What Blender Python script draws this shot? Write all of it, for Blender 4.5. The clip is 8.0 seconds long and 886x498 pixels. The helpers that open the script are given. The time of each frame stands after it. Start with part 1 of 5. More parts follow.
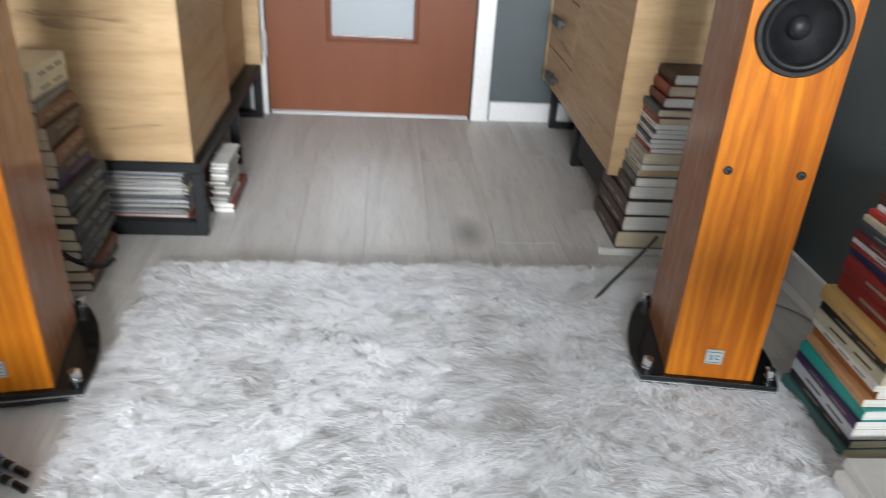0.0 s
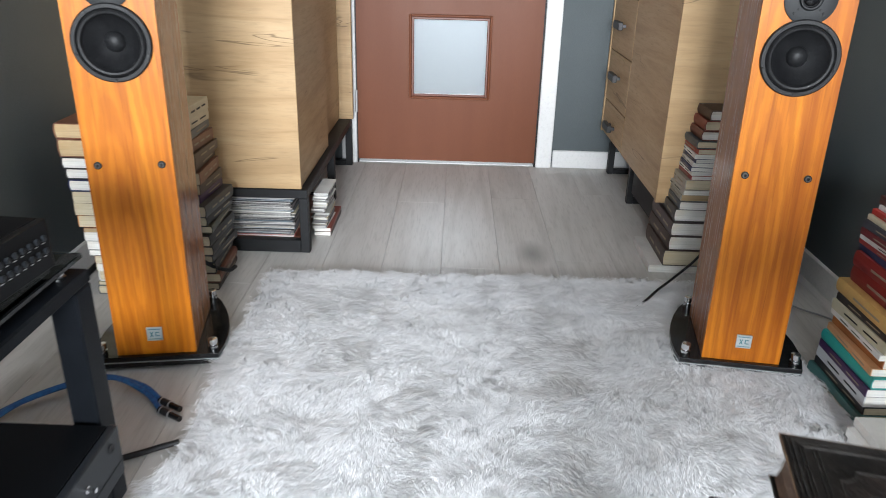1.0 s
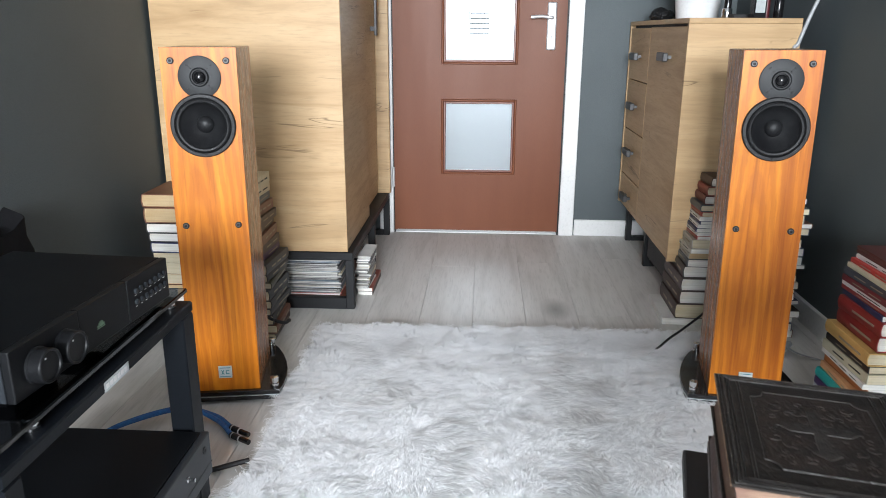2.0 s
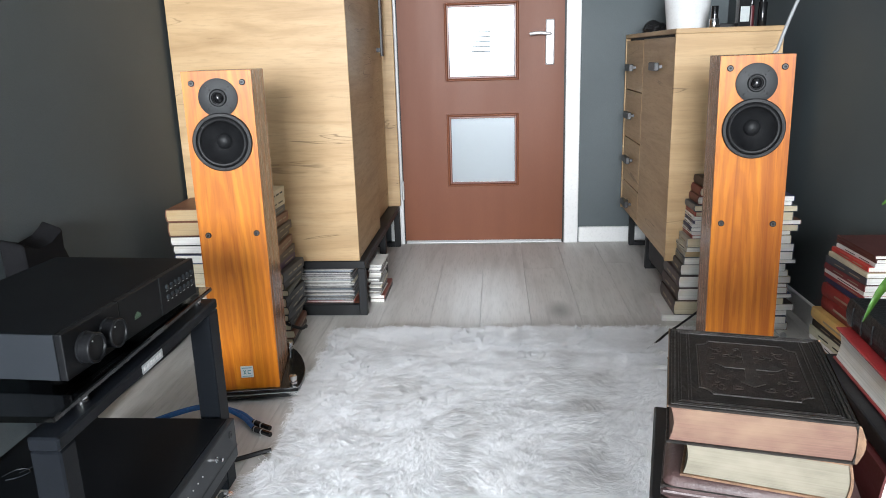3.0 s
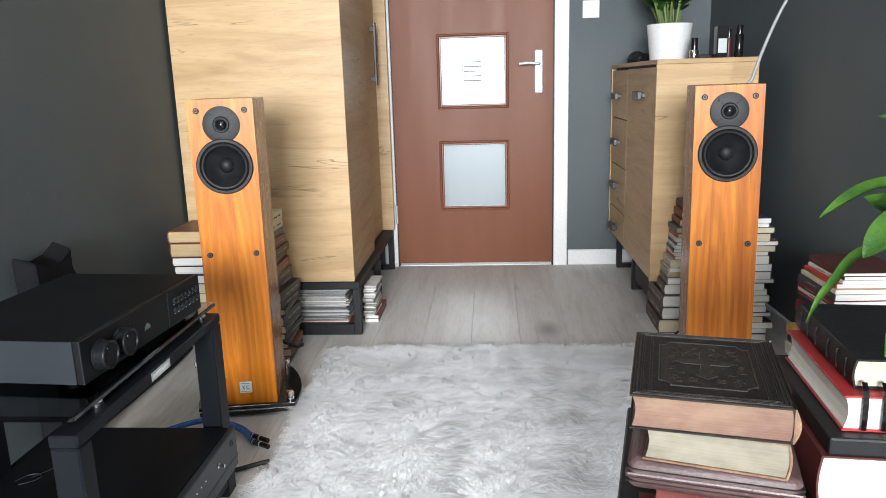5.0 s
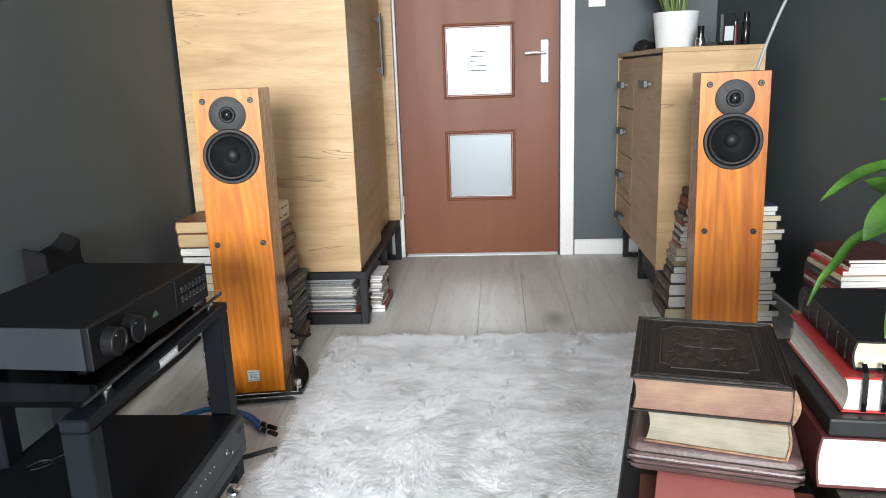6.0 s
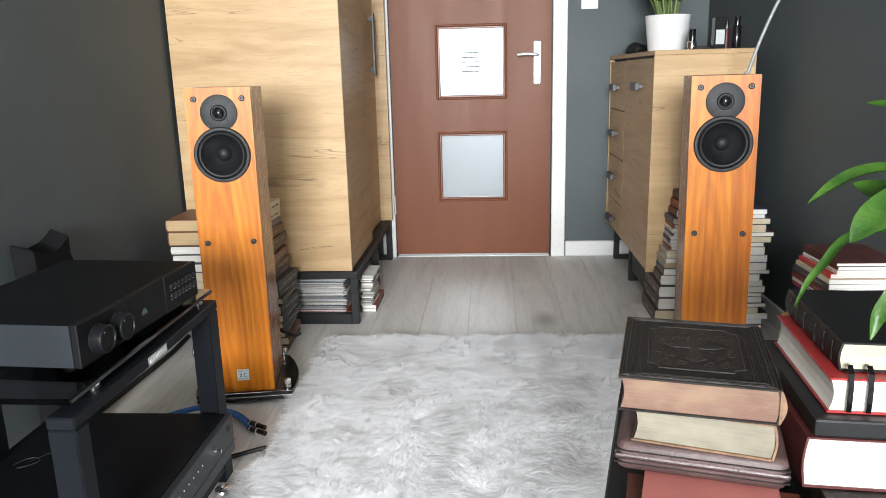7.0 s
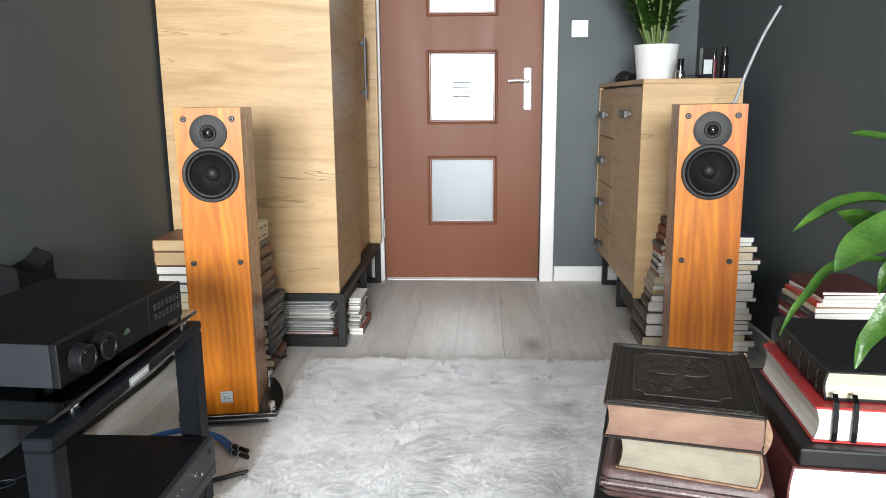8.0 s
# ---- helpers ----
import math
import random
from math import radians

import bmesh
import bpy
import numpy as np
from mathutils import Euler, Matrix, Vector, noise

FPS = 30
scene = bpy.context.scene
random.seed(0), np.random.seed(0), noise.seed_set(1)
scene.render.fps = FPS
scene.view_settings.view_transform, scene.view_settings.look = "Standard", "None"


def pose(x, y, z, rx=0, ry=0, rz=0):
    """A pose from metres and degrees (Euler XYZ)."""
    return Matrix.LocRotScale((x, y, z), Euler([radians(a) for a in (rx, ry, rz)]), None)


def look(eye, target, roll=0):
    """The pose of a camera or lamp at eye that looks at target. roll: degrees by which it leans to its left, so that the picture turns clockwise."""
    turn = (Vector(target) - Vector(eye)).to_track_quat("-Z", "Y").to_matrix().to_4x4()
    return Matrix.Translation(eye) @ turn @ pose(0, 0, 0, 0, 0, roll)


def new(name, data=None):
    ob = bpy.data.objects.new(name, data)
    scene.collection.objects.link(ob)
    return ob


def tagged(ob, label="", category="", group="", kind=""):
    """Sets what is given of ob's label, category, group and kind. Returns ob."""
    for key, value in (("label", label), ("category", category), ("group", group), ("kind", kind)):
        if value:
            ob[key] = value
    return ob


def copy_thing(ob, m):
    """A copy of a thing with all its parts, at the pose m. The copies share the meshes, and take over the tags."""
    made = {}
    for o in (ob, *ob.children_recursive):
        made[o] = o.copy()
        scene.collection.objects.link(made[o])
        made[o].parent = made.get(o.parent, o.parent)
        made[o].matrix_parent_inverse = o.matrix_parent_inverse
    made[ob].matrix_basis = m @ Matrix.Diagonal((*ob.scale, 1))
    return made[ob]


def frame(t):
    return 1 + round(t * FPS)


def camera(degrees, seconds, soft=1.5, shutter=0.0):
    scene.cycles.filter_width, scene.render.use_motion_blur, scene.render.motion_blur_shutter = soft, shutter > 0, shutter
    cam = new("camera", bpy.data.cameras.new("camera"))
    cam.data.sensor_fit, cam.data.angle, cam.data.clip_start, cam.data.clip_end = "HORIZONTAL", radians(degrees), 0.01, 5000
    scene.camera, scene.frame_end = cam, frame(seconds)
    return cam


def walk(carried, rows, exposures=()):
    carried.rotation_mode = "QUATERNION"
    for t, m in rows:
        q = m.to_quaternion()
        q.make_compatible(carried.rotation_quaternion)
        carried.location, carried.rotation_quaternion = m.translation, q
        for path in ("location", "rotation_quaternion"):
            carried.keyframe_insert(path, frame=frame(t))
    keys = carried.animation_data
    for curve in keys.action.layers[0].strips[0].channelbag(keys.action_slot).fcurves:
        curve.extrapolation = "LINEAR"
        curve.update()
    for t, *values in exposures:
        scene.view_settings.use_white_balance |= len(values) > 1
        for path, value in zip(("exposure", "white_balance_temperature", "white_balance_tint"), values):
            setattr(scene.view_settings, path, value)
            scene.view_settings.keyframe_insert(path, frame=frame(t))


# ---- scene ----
cam = camera(62.4, 8.0, 0.7, 0.5)
PATH = [
    (0, (0.229, 0.194, 1.017), (0.401, 1.945, 0.066), 3.7),
    (0.5, (0.189, 0.013, 0.956), (0.204, 1.858, 0.184), 0.8),
    (1, (0.214, -0.183, 0.997), (0.193, 1.661, 0.222), 1.5),
    (1.4, (0.21, -0.305, 1.008), (0.144, 1.57, 0.314), 0.5),
    (1.5, (0.203, -0.339, 1.016), (0.126, 1.545, 0.35), 0.3),
    (1.7, (0.199, -0.4, 1.02), (0.105, 1.504, 0.414), 0.6),
    (2.8, (0.253, -0.591, 1.006), (0.11, 1.331, 0.47), -1.5),
    (3, (0.251, -0.616, 1.006), (0.104, 1.311, 0.489), -1.7),
    (3.5, (0.252, -0.649, 1.006), (0.094, 1.28, 0.503), -1.7),
    (4, (0.263, -0.676, 1.004), (0.111, 1.257, 0.513), -1.5),
    (4.5, (0.264, -0.701, 1.011), (0.141, 1.245, 0.568), -1.5),
    (6, (0.273, -0.727, 1.003), (0.121, 1.212, 0.535), -2.0),
    (6.5, (0.275, -0.726, 1.0), (0.137, 1.211, 0.524), -1.6),
    (7, (0.275, -0.729, 1.001), (0.146, 1.211, 0.535), -1.4),
    (7.5, (0.277, -0.727, 1.001), (0.163, 1.224, 0.574), -0.8),
    (8, (0.279, -0.725, 0.999), (0.179, 1.232, 0.596), -0.4),
]
walk(cam, [(t, look(eye, target, roll)) for t, eye, target, roll in PATH],
     [(0, 0, 6400, 10), (1.5, 0, 6250, 10), (4.0, 0, 6380, 10), (8.0, 0, 6620, 10)])

# ---- world, sun, large lights, exposure ----
world = bpy.data.worlds.new("sky")
scene.world = world
world.use_nodes = True
wn = world.node_tree.nodes
sky = wn.new("ShaderNodeTexSky")
sky.sky_type, sky.sun_disc = "NISHITA", False
sky.sun_elevation, sky.sun_rotation = radians(38), radians(200)
world.node_tree.links.new(sky.outputs[0], wn["Background"].inputs[0])
wn["Background"].inputs[1].default_value = 0.12


def area_lamp(name, eye, target, sx, sy, power, colour):
    data = bpy.data.lights.new(name, "AREA")
    data.shape, data.size, data.size_y, data.energy, data.color = "RECTANGLE", sx, sy, power, colour
    ob = new(name, data)
    ob.matrix_world = look(eye, target)
    return ob


# daylight through the window behind the camera, and in the hall beyond the door
area_lamp("window_daylight", (0.0, -5.55, 1.66), (0.08, 3.0, 0.95), 1.86, 1.5, 895, (0.94, 0.975, 1.0))
area_lamp("hall_daylight", (0.3, 5.35, 1.6), (0.2, 3.3, 1.25), 1.0, 1.0, 23, (0.88, 0.95, 1.0))

# ---- materials ----


def nodes_of(name):
    m = bpy.data.materials.new(name)
    m.use_nodes = True
    t = m.node_tree
    return m, t, t.nodes["Principled BSDF"]


def mapped(t, scale, random_shift=False):
    co = t.nodes.new("ShaderNodeTexCoord")
    mp = t.nodes.new("ShaderNodeMapping")
    mp.inputs["Scale"].default_value = scale
    t.links.new(co.outputs["Object"], mp.inputs["Vector"])
    if random_shift:
        info = t.nodes.new("ShaderNodeObjectInfo")
        mul = t.nodes.new("ShaderNodeMath")
        mul.operation = "MULTIPLY"
        mul.inputs[1].default_value = 37.0
        t.links.new(info.outputs["Random"], mul.inputs[0])
        t.links.new(mul.outputs[0], mp.inputs["Location"])
    return mp


def noisy(t, vec, scale=1.0, detail=4.0, rough=0.55, distortion=0.0):
    n = t.nodes.new("ShaderNodeTexNoise")
    n.inputs["Scale"].default_value = scale
    n.inputs["Detail"].default_value = detail
    n.inputs["Roughness"].default_value = rough
    n.inputs["Distortion"].default_value = distortion
    t.links.new(vec.outputs[0], n.inputs["Vector"])
    return n.outputs["Fac"]


def ramp(t, fac, *stops):
    r = t.nodes.new("ShaderNodeValToRGB")
    els = r.color_ramp.elements
    while len(els) < len(stops):
        els.new(0.5)
    for e, (p, c) in zip(els, stops):
        e.position, e.color = p, (*c, 1) if len(c) == 3 else c
    t.links.new(fac, r.inputs[0])
    return r.outputs[0]


def mixed(t, a, b, fac, mode="MIX"):
    m = t.nodes.new("ShaderNodeMix")
    m.data_type, m.blend_type = "RGBA", mode
    for sock, v in ((m.inputs[0], fac), (m.inputs[6], a), (m.inputs[7], b)):
        if isinstance(v, bpy.types.NodeSocket):
            t.links.new(v, sock)
        elif isinstance(v, (int, float)):
            sock.default_value = v
        else:
            sock.default_value = (*v, 1)
    return m.outputs[2]


def bumped(t, bsdf, height, strength, distance=0.002):
    b = t.nodes.new("ShaderNodeBump")
    b.inputs["Strength"].default_value, b.inputs["Distance"].default_value = strength, distance
    t.links.new(height, b.inputs["Height"])
    t.links.new(b.outputs[0], bsdf.inputs["Normal"])


def surf(name, c1, c2=None, rough=0.5, scale=8.0, fine=120.0, bump=0.1, metal=0.0, stretch=(1, 1, 1), spec=0.5, coat=0.0):
    """A surface of two near colours that mix at two scales, with a fine relief."""
    m, t, p = nodes_of(name)
    c2 = c2 or tuple(c * 0.8 for c in c1)
    mp = mapped(t, stretch)
    big = noisy(t, mp, scale, 5)
    small = noisy(t, mp, fine, 3)
    col = mixed(t, c1, c2, ramp(t, big, (0.35, (0, 0, 0)), (0.68, (1, 1, 1))))
    col = mixed(t, col, tuple(c * 0.75 for c in c1), ramp(t, small, (0.5, (0, 0, 0)), (0.85, (0.6, 0.6, 0.6))))
    t.links.new(col, p.inputs["Base Color"])
    rr = t.nodes.new("ShaderNodeMapRange")
    rr.inputs[3].default_value, rr.inputs[4].default_value = max(rough - 0.08, 0.02), min(rough + 0.1, 1)
    t.links.new(big, rr.inputs[0])
    t.links.new(rr.outputs[0], p.inputs["Roughness"])
    p.inputs["Metallic"].default_value = metal
    p.inputs["Specular IOR Level"].default_value = spec
    p.inputs["Coat Weight"].default_value = coat
    if bump:
        bumped(t, p, small, bump)
    return m


def wood(name, light, mid, dark, grain, long=0.9, rough=0.4, cracks=0.0, knots=0.0, shift=False, contrast=1.0, spec=0.32):
    """Wood whose grain runs along the axes where grain is small; cracks: dark splits along the grain."""
    m, t, p = nodes_of(name)
    mp = mapped(t, grain, shift)
    broad = noisy(t, mp, long, 6, 0.6, 0.9)
    fine = noisy(t, mp, long * 9, 4, 0.6, 0.2)
    col = ramp(t, broad, (0.5 - 0.22 * contrast, dark), (0.5, mid), (0.5 + 0.2 * contrast, light))
    col = mixed(t, col, tuple(c * 0.72 for c in mid), ramp(t, fine, (0.5, (0, 0, 0)), (0.8, (0.75, 0.75, 0.75))))
    if cracks:
        mp2 = mapped(t, (grain[0] * 0.95, grain[1] * 0.95, grain[2] * 0.8), shift)
        c = noisy(t, mp2, long, 3, 0.5, 0.9)
        line = ramp(t, c, (0.592, (0, 0, 0)), (0.599, (1, 1, 1)), (0.603, (1, 1, 1)), (0.611, (0, 0, 0)))
        brk = ramp(t, noisy(t, mapped(t, (2.2, 2.2, 6), shift), 1.5, 2), (0.50, (0, 0, 0)), (0.58, (1, 1, 1)))
        both = mixed(t, line, brk, 1.0, "MULTIPLY")
        col = mixed(t, col, tuple(x * 0.45 for x in dark), mixed(t, (0, 0, 0), both, cracks))
    if knots:
        v = t.nodes.new("ShaderNodeTexVoronoi")
        v.inputs["Scale"].default_value = 2.6
        kn = mapped(t, tuple(0.45 + 0.55 * g / max(grain) for g in grain), shift)
        t.links.new(kn.outputs[0], v.inputs["Vector"])
        spot = ramp(t, v.outputs["Distance"], (0.0, (1, 1, 1)), (0.06, (0.75, 0.75, 0.75)), (0.17, (0, 0, 0)))
        col = mixed(t, col, tuple(x * 0.6 for x in dark), mixed(t, (0, 0, 0), spot, knots))
    t.links.new(col, p.inputs["Base Color"])
    rr = t.nodes.new("ShaderNodeMapRange")
    rr.inputs[3].default_value, rr.inputs[4].default_value = rough - 0.07, rough + 0.1
    t.links.new(fine, rr.inputs[0])
    t.links.new(rr.outputs[0], p.inputs["Roughness"])
    p.inputs["Specular IOR Level"].default_value = spec
    bumped(t, p, fine, 0.12, 0.001)
    return m


def veneer(name, light, mid, dark, rough):
    """Crown-cut veneer: rings of a slightly tilted trunk, cut by a flat front, with fine upright pores."""
    m, t, p = nodes_of(name)
    co = mapped(t, (1, 1, 1), False)
    co.inputs["Rotation"].default_value = (radians(-6), radians(1.5), 0)
    co.inputs["Location"].default_value = (0.012, -0.030, 0)
    w = t.nodes.new("ShaderNodeTexWave")
    w.wave_type, w.rings_direction = "RINGS", "Z"
    for key, v in (("Scale", 17.0), ("Distortion", 1.6), ("Detail", 3.0), ("Detail Scale", 1.2), ("Detail Roughness", 0.6)):
        w.inputs[key].default_value = v
    t.links.new(co.outputs[0], w.inputs["Vector"])
    broad = noisy(t, mapped(t, (14, 14, 0.35), True), 2.0, 5, 0.6, 0.5)
    fine = noisy(t, mapped(t, (60, 60, 1.6), True), 3.0, 4, 0.65, 0.2)
    col = ramp(t, broad, (0.30, dark), (0.5, mid), (0.72, light))
    col = mixed(t, col, dark, ramp(t, w.outputs["Fac"], (0.30, (0.36, 0.36, 0.36)), (0.8, (0, 0, 0))))
    col = mixed(t, col, tuple(c * 0.6 for c in dark), ramp(t, fine, (0.52, (0, 0, 0)), (0.78, (0.6, 0.6, 0.6))))
    t.links.new(col, p.inputs["Base Color"])
    p.inputs["Roughness"].default_value, p.inputs["Specular IOR Level"].default_value = rough, 0.24
    bumped(t, p, fine, 0.1, 0.0008)
    return m


def pages_mat(name, c, stain=None):
    m, t, p = nodes_of(name)
    sheets = noisy(t, mapped(t, (1.5, 1.5, 260)), 3.0, 3, 0.6)
    big = noisy(t, mapped(t, (7, 7, 14)), 2.0, 3)
    col = mixed(t, c, tuple(x * 0.68 for x in c), ramp(t, sheets, (0.38, (0, 0, 0)), (0.75, (1, 1, 1))))
    col = mixed(t, col, stain or (c[0] * 0.8, c[1] * 0.7, c[2] * 0.55), ramp(t, big, (0.45, (0, 0, 0)), (0.72, (0.8, 0.8, 0.8) if stain else (0.5, 0.5, 0.5))))
    t.links.new(col, p.inputs["Base Color"])
    p.inputs["Roughness"].default_value = 0.85
    bumped(t, p, sheets, 0.35, 0.001)
    return m


WALL = surf("slate_wall_paint", (0.074, 0.090, 0.096), (0.066, 0.081, 0.087), 0.66, 1.5, 210, 0.35)
WHITE = surf("white_paint", (0.74, 0.74, 0.735), (0.70, 0.70, 0.695), 0.4, 3, 90, 0.05)
CEIL = surf("ceiling_paint", (0.86, 0.86, 0.85), (0.83, 0.83, 0.82), 0.8, 2, 150, 0.1)
HALL = surf("hall_paint", (0.78, 0.79, 0.80), None, 0.8, 2, 100, 0.05)
PLANK = wood("grey_oak_laminate", (0.64, 0.625, 0.60), (0.59, 0.573, 0.55), (0.47, 0.453, 0.43), (9, 0.8, 9), 1.6, 0.47, 0.0, 1.0, True, 1.2, 0.32)
OAK = wood("golden_oak_board", (0.51, 0.362, 0.205), (0.45, 0.302, 0.158), (0.32, 0.200, 0.094), (1.2, 1.2, 12), 1.3, 0.42, 0.8, 0.3, True, 1.15)
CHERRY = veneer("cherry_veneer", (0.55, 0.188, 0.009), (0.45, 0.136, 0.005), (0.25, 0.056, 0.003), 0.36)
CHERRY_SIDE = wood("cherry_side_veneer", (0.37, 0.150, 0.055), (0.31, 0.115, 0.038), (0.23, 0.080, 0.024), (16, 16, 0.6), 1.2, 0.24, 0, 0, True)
DOORBROWN = surf("mahogany_foil", (0.158, 0.053, 0.0245), (0.142, 0.047, 0.0215), 0.42, 3, 180, 0.03, stretch=(3, 3, 0.3), spec=0.2)
DOORTRIM = surf("dark_mahogany_trim", (0.15, 0.048, 0.028), None, 0.35, 10, 200, 0.05)
BLACKSTEEL = surf("black_powder_coat", (0.011, 0.0115, 0.0125), (0.015, 0.0155, 0.017), 0.5, 6, 400, 0.15, spec=0.25)
RACKSTEEL = surf("satin_black_rack_steel", (0.0055, 0.0068, 0.009), (0.007, 0.0085, 0.0115), 0.45, 5, 350, 0.12, spec=0.09)
AMPBLACK = surf("brushed_black_aluminium", (0.0045, 0.0055, 0.0068), (0.0058, 0.0068, 0.0084), 0.5, 4, 500, 0.12, spec=0.08)
AMPFRONT = surf("black_front_panel", (0.0062, 0.0066, 0.0075), (0.008, 0.0084, 0.0095), 0.38, 4, 500, 0.05, spec=0.14)
AMPSIDE = surf("dark_grey_aluminium", (0.015, 0.018, 0.022), (0.019, 0.022, 0.027), 0.45, 4, 500, 0.1, spec=0.3)
GLOSSBLACK = surf("black_lacquer", (0.008, 0.008, 0.009), None, 0.1, 5, 200, 0.0)
CHROME = surf("chrome", (0.72, 0.72, 0.73), (0.6, 0.6, 0.62), 0.18, 20, 300, 0.0, 1.0)
SATIN = surf("satin_nickel", (0.60, 0.60, 0.60), (0.54, 0.54, 0.55), 0.34, 20, 300, 0.0, 0.6)
ALU = surf("brushed_aluminium", (0.62, 0.66, 0.66), (0.52, 0.55, 0.55), 0.38, 30, 300, 0.05, 0.85)
RUBBER = surf("black_rubber", (0.010, 0.010, 0.011), (0.014, 0.014, 0.015), 0.5, 20, 300, 0.1, spec=0.25)
CONE = surf("woofer_cone_paper", (0.012, 0.0125, 0.0135), (0.005, 0.005, 0.006), 0.45, 16, 260, 0.2, spec=0.2)
PLATE = surf("tweeter_plate_grey", (0.020, 0.021, 0.023), (0.017, 0.018, 0.019), 0.55, 12, 300, 0.1, spec=0.3)
FELT = surf("black_felt", (0.006, 0.006, 0.007), (0.009, 0.009, 0.010), 0.95, 20, 200, 0.3, spec=0.1)
TEALINK = surf("teal_print", (0.06, 0.22, 0.25), None, 0.5)
BLACKPLASTIC = surf("black_plastic", (0.009, 0.009, 0.010), (0.012, 0.012, 0.013), 0.45, 12, 200, 0.1, spec=0.25)
HANDLEGREY = surf("anthracite_handle", (0.06, 0.06, 0.062), (0.075, 0.075, 0.077), 0.38, 20, 300, 0.1, 0.5)
POT = surf("white_ceramic", (0.70, 0.71, 0.715), (0.67, 0.68, 0.69), 0.22, 5, 100, 0.02)
SOIL = surf("potting_soil", (0.03, 0.022, 0.015), (0.05, 0.035, 0.022), 0.95, 40, 150, 0.8)
LEAF = surf("glossy_leaf", (0.030, 0.090, 0.014), (0.052, 0.135, 0.024), 0.33, 9, 60, 0.15)
LEAF2 = surf("peace_lily_leaf", (0.030, 0.105, 0.011), (0.085, 0.205, 0.028), 0.30, 30, 140, 0.5)
STEM = surf("green_stem", (0.085, 0.13, 0.032), (0.11, 0.16, 0.045), 0.5, 20, 200, 0.1)
FUR, ft_, fp_ = nodes_of("grey_shag_fur")
fur_big = ramp(ft_, noisy(ft_, mapped(ft_, (1, 1, 1)), 3.2, 4), (0.36, (0.91, 0.91, 0.92)), (0.58, (0.89, 0.892, 0.905)), (0.76, (0.78, 0.79, 0.815)))
fur_col = mixed(ft_, fur_big, (0.76, 0.768, 0.79), ramp(ft_, noisy(ft_, mapped(ft_, (1, 1, 1)), 70, 2), (0.52, (0, 0, 0)), (0.8, (0.5, 0.5, 0.5))))
ft_.links.new(fur_col, fp_.inputs["Base Color"])
fp_.inputs["Roughness"].default_value, fp_.inputs["Specular IOR Level"].default_value = 0.9, 0.08
WIREGREY = surf("grey_plastic_tube", (0.30, 0.31, 0.32), (0.25, 0.26, 0.27), 0.4, 20, 200, 0.05)
BLUE = surf("blue_braid", (0.012, 0.075, 0.26), (0.02, 0.16, 0.42), 0.5, 120, 400, 0.5)
CARD = surf("ink_white", (0.75, 0.75, 0.74), None, 0.7)
PRINT = surf("muted_spine_print", (0.30, 0.26, 0.19), None, 0.6)
PAPER = surf("white_paper", (0.82, 0.82, 0.81), (0.78, 0.78, 0.77), 0.8, 4, 100, 0.05)
SCRIPTLEATHER = surf("smooth_black_leather", (0.0075, 0.0078, 0.0085), (0.012, 0.0122, 0.013), 0.42, 30, 240, 0.4, spec=0.2)
PANELLEATHER = surf("dark_brown_tooled_leather", (0.020, 0.0135, 0.0105), (0.007, 0.0055, 0.005), 0.4, 60, 260, 0.9, spec=0.35)
LINEGREY = surf("pane_line_grey", (0.10, 0.105, 0.11), None, 0.6)
LEATHER = surf("worn_black_leather", (0.0075, 0.0066, 0.006), (0.021, 0.0165, 0.0138), 0.48, 34, 170, 0.7, spec=0.2)
# tooling's glints are put into its colour, paler than the cover leather
TOOLED = surf("glint_toned_leather", (0.030, 0.026, 0.023), (0.009, 0.008, 0.0075), 0.38, 45, 220, 0.8, spec=0.35)
WORNTAN = surf("worn_tan_leather", (0.21, 0.118, 0.062), (0.07, 0.036, 0.02), 0.6, 45, 200, 0.6)
BROWNLEATHER = surf("brown_zip_leather", (0.048, 0.026, 0.025), (0.075, 0.042, 0.039), 0.5, 14, 160, 0.5)
ZIPTEETH = surf("dark_zip", (0.045, 0.028, 0.028), None, 0.35, 60, 300, 0.4, 0.3)
SALMON = surf("salmon_cover", (0.42, 0.145, 0.125), (0.36, 0.115, 0.10), 0.35, 6, 160, 0.15)
REDCLOTH = surf("red_cover", (0.30, 0.022, 0.022), (0.24, 0.016, 0.017), 0.4, 10, 220, 0.2)
MAROON = surf("maroon_cover", (0.075, 0.011, 0.01), (0.055, 0.008, 0.008), 0.5, 10, 220, 0.2)
PINKPAGES = pages_mat("faded_red_page_edge", (0.140, 0.076, 0.056), (0.205, 0.135, 0.088))
OLDPAGES = pages_mat("old_cream_page_edge", (0.165, 0.150, 0.112), (0.235, 0.215, 0.165))
SCRIPTPAGES = pages_mat("ivory_page_edge", (0.44, 0.40, 0.30))
WHITEPAGES = pages_mat("white_page_edge", (0.76, 0.75, 0.71))
CREAMPAGES = pages_mat("cream_page_edge", (0.60, 0.53, 0.38))
TANPAGES = pages_mat("tan_page_edge", (0.46, 0.34, 0.19))
GLOW = bpy.data.materials.new("green_logo_glow")
GLOW.use_nodes = True
GLOW.node_tree.nodes["Principled BSDF"].inputs["Base Color"].default_value = (0.10, 0.14, 0.10, 1)
GLOW.node_tree.nodes["Principled BSDF"].inputs["Emission Color"].default_value = (0.35, 0.75, 0.4, 1)
GLOW.node_tree.nodes["Principled BSDF"].inputs["Emission Strength"].default_value = 0.05


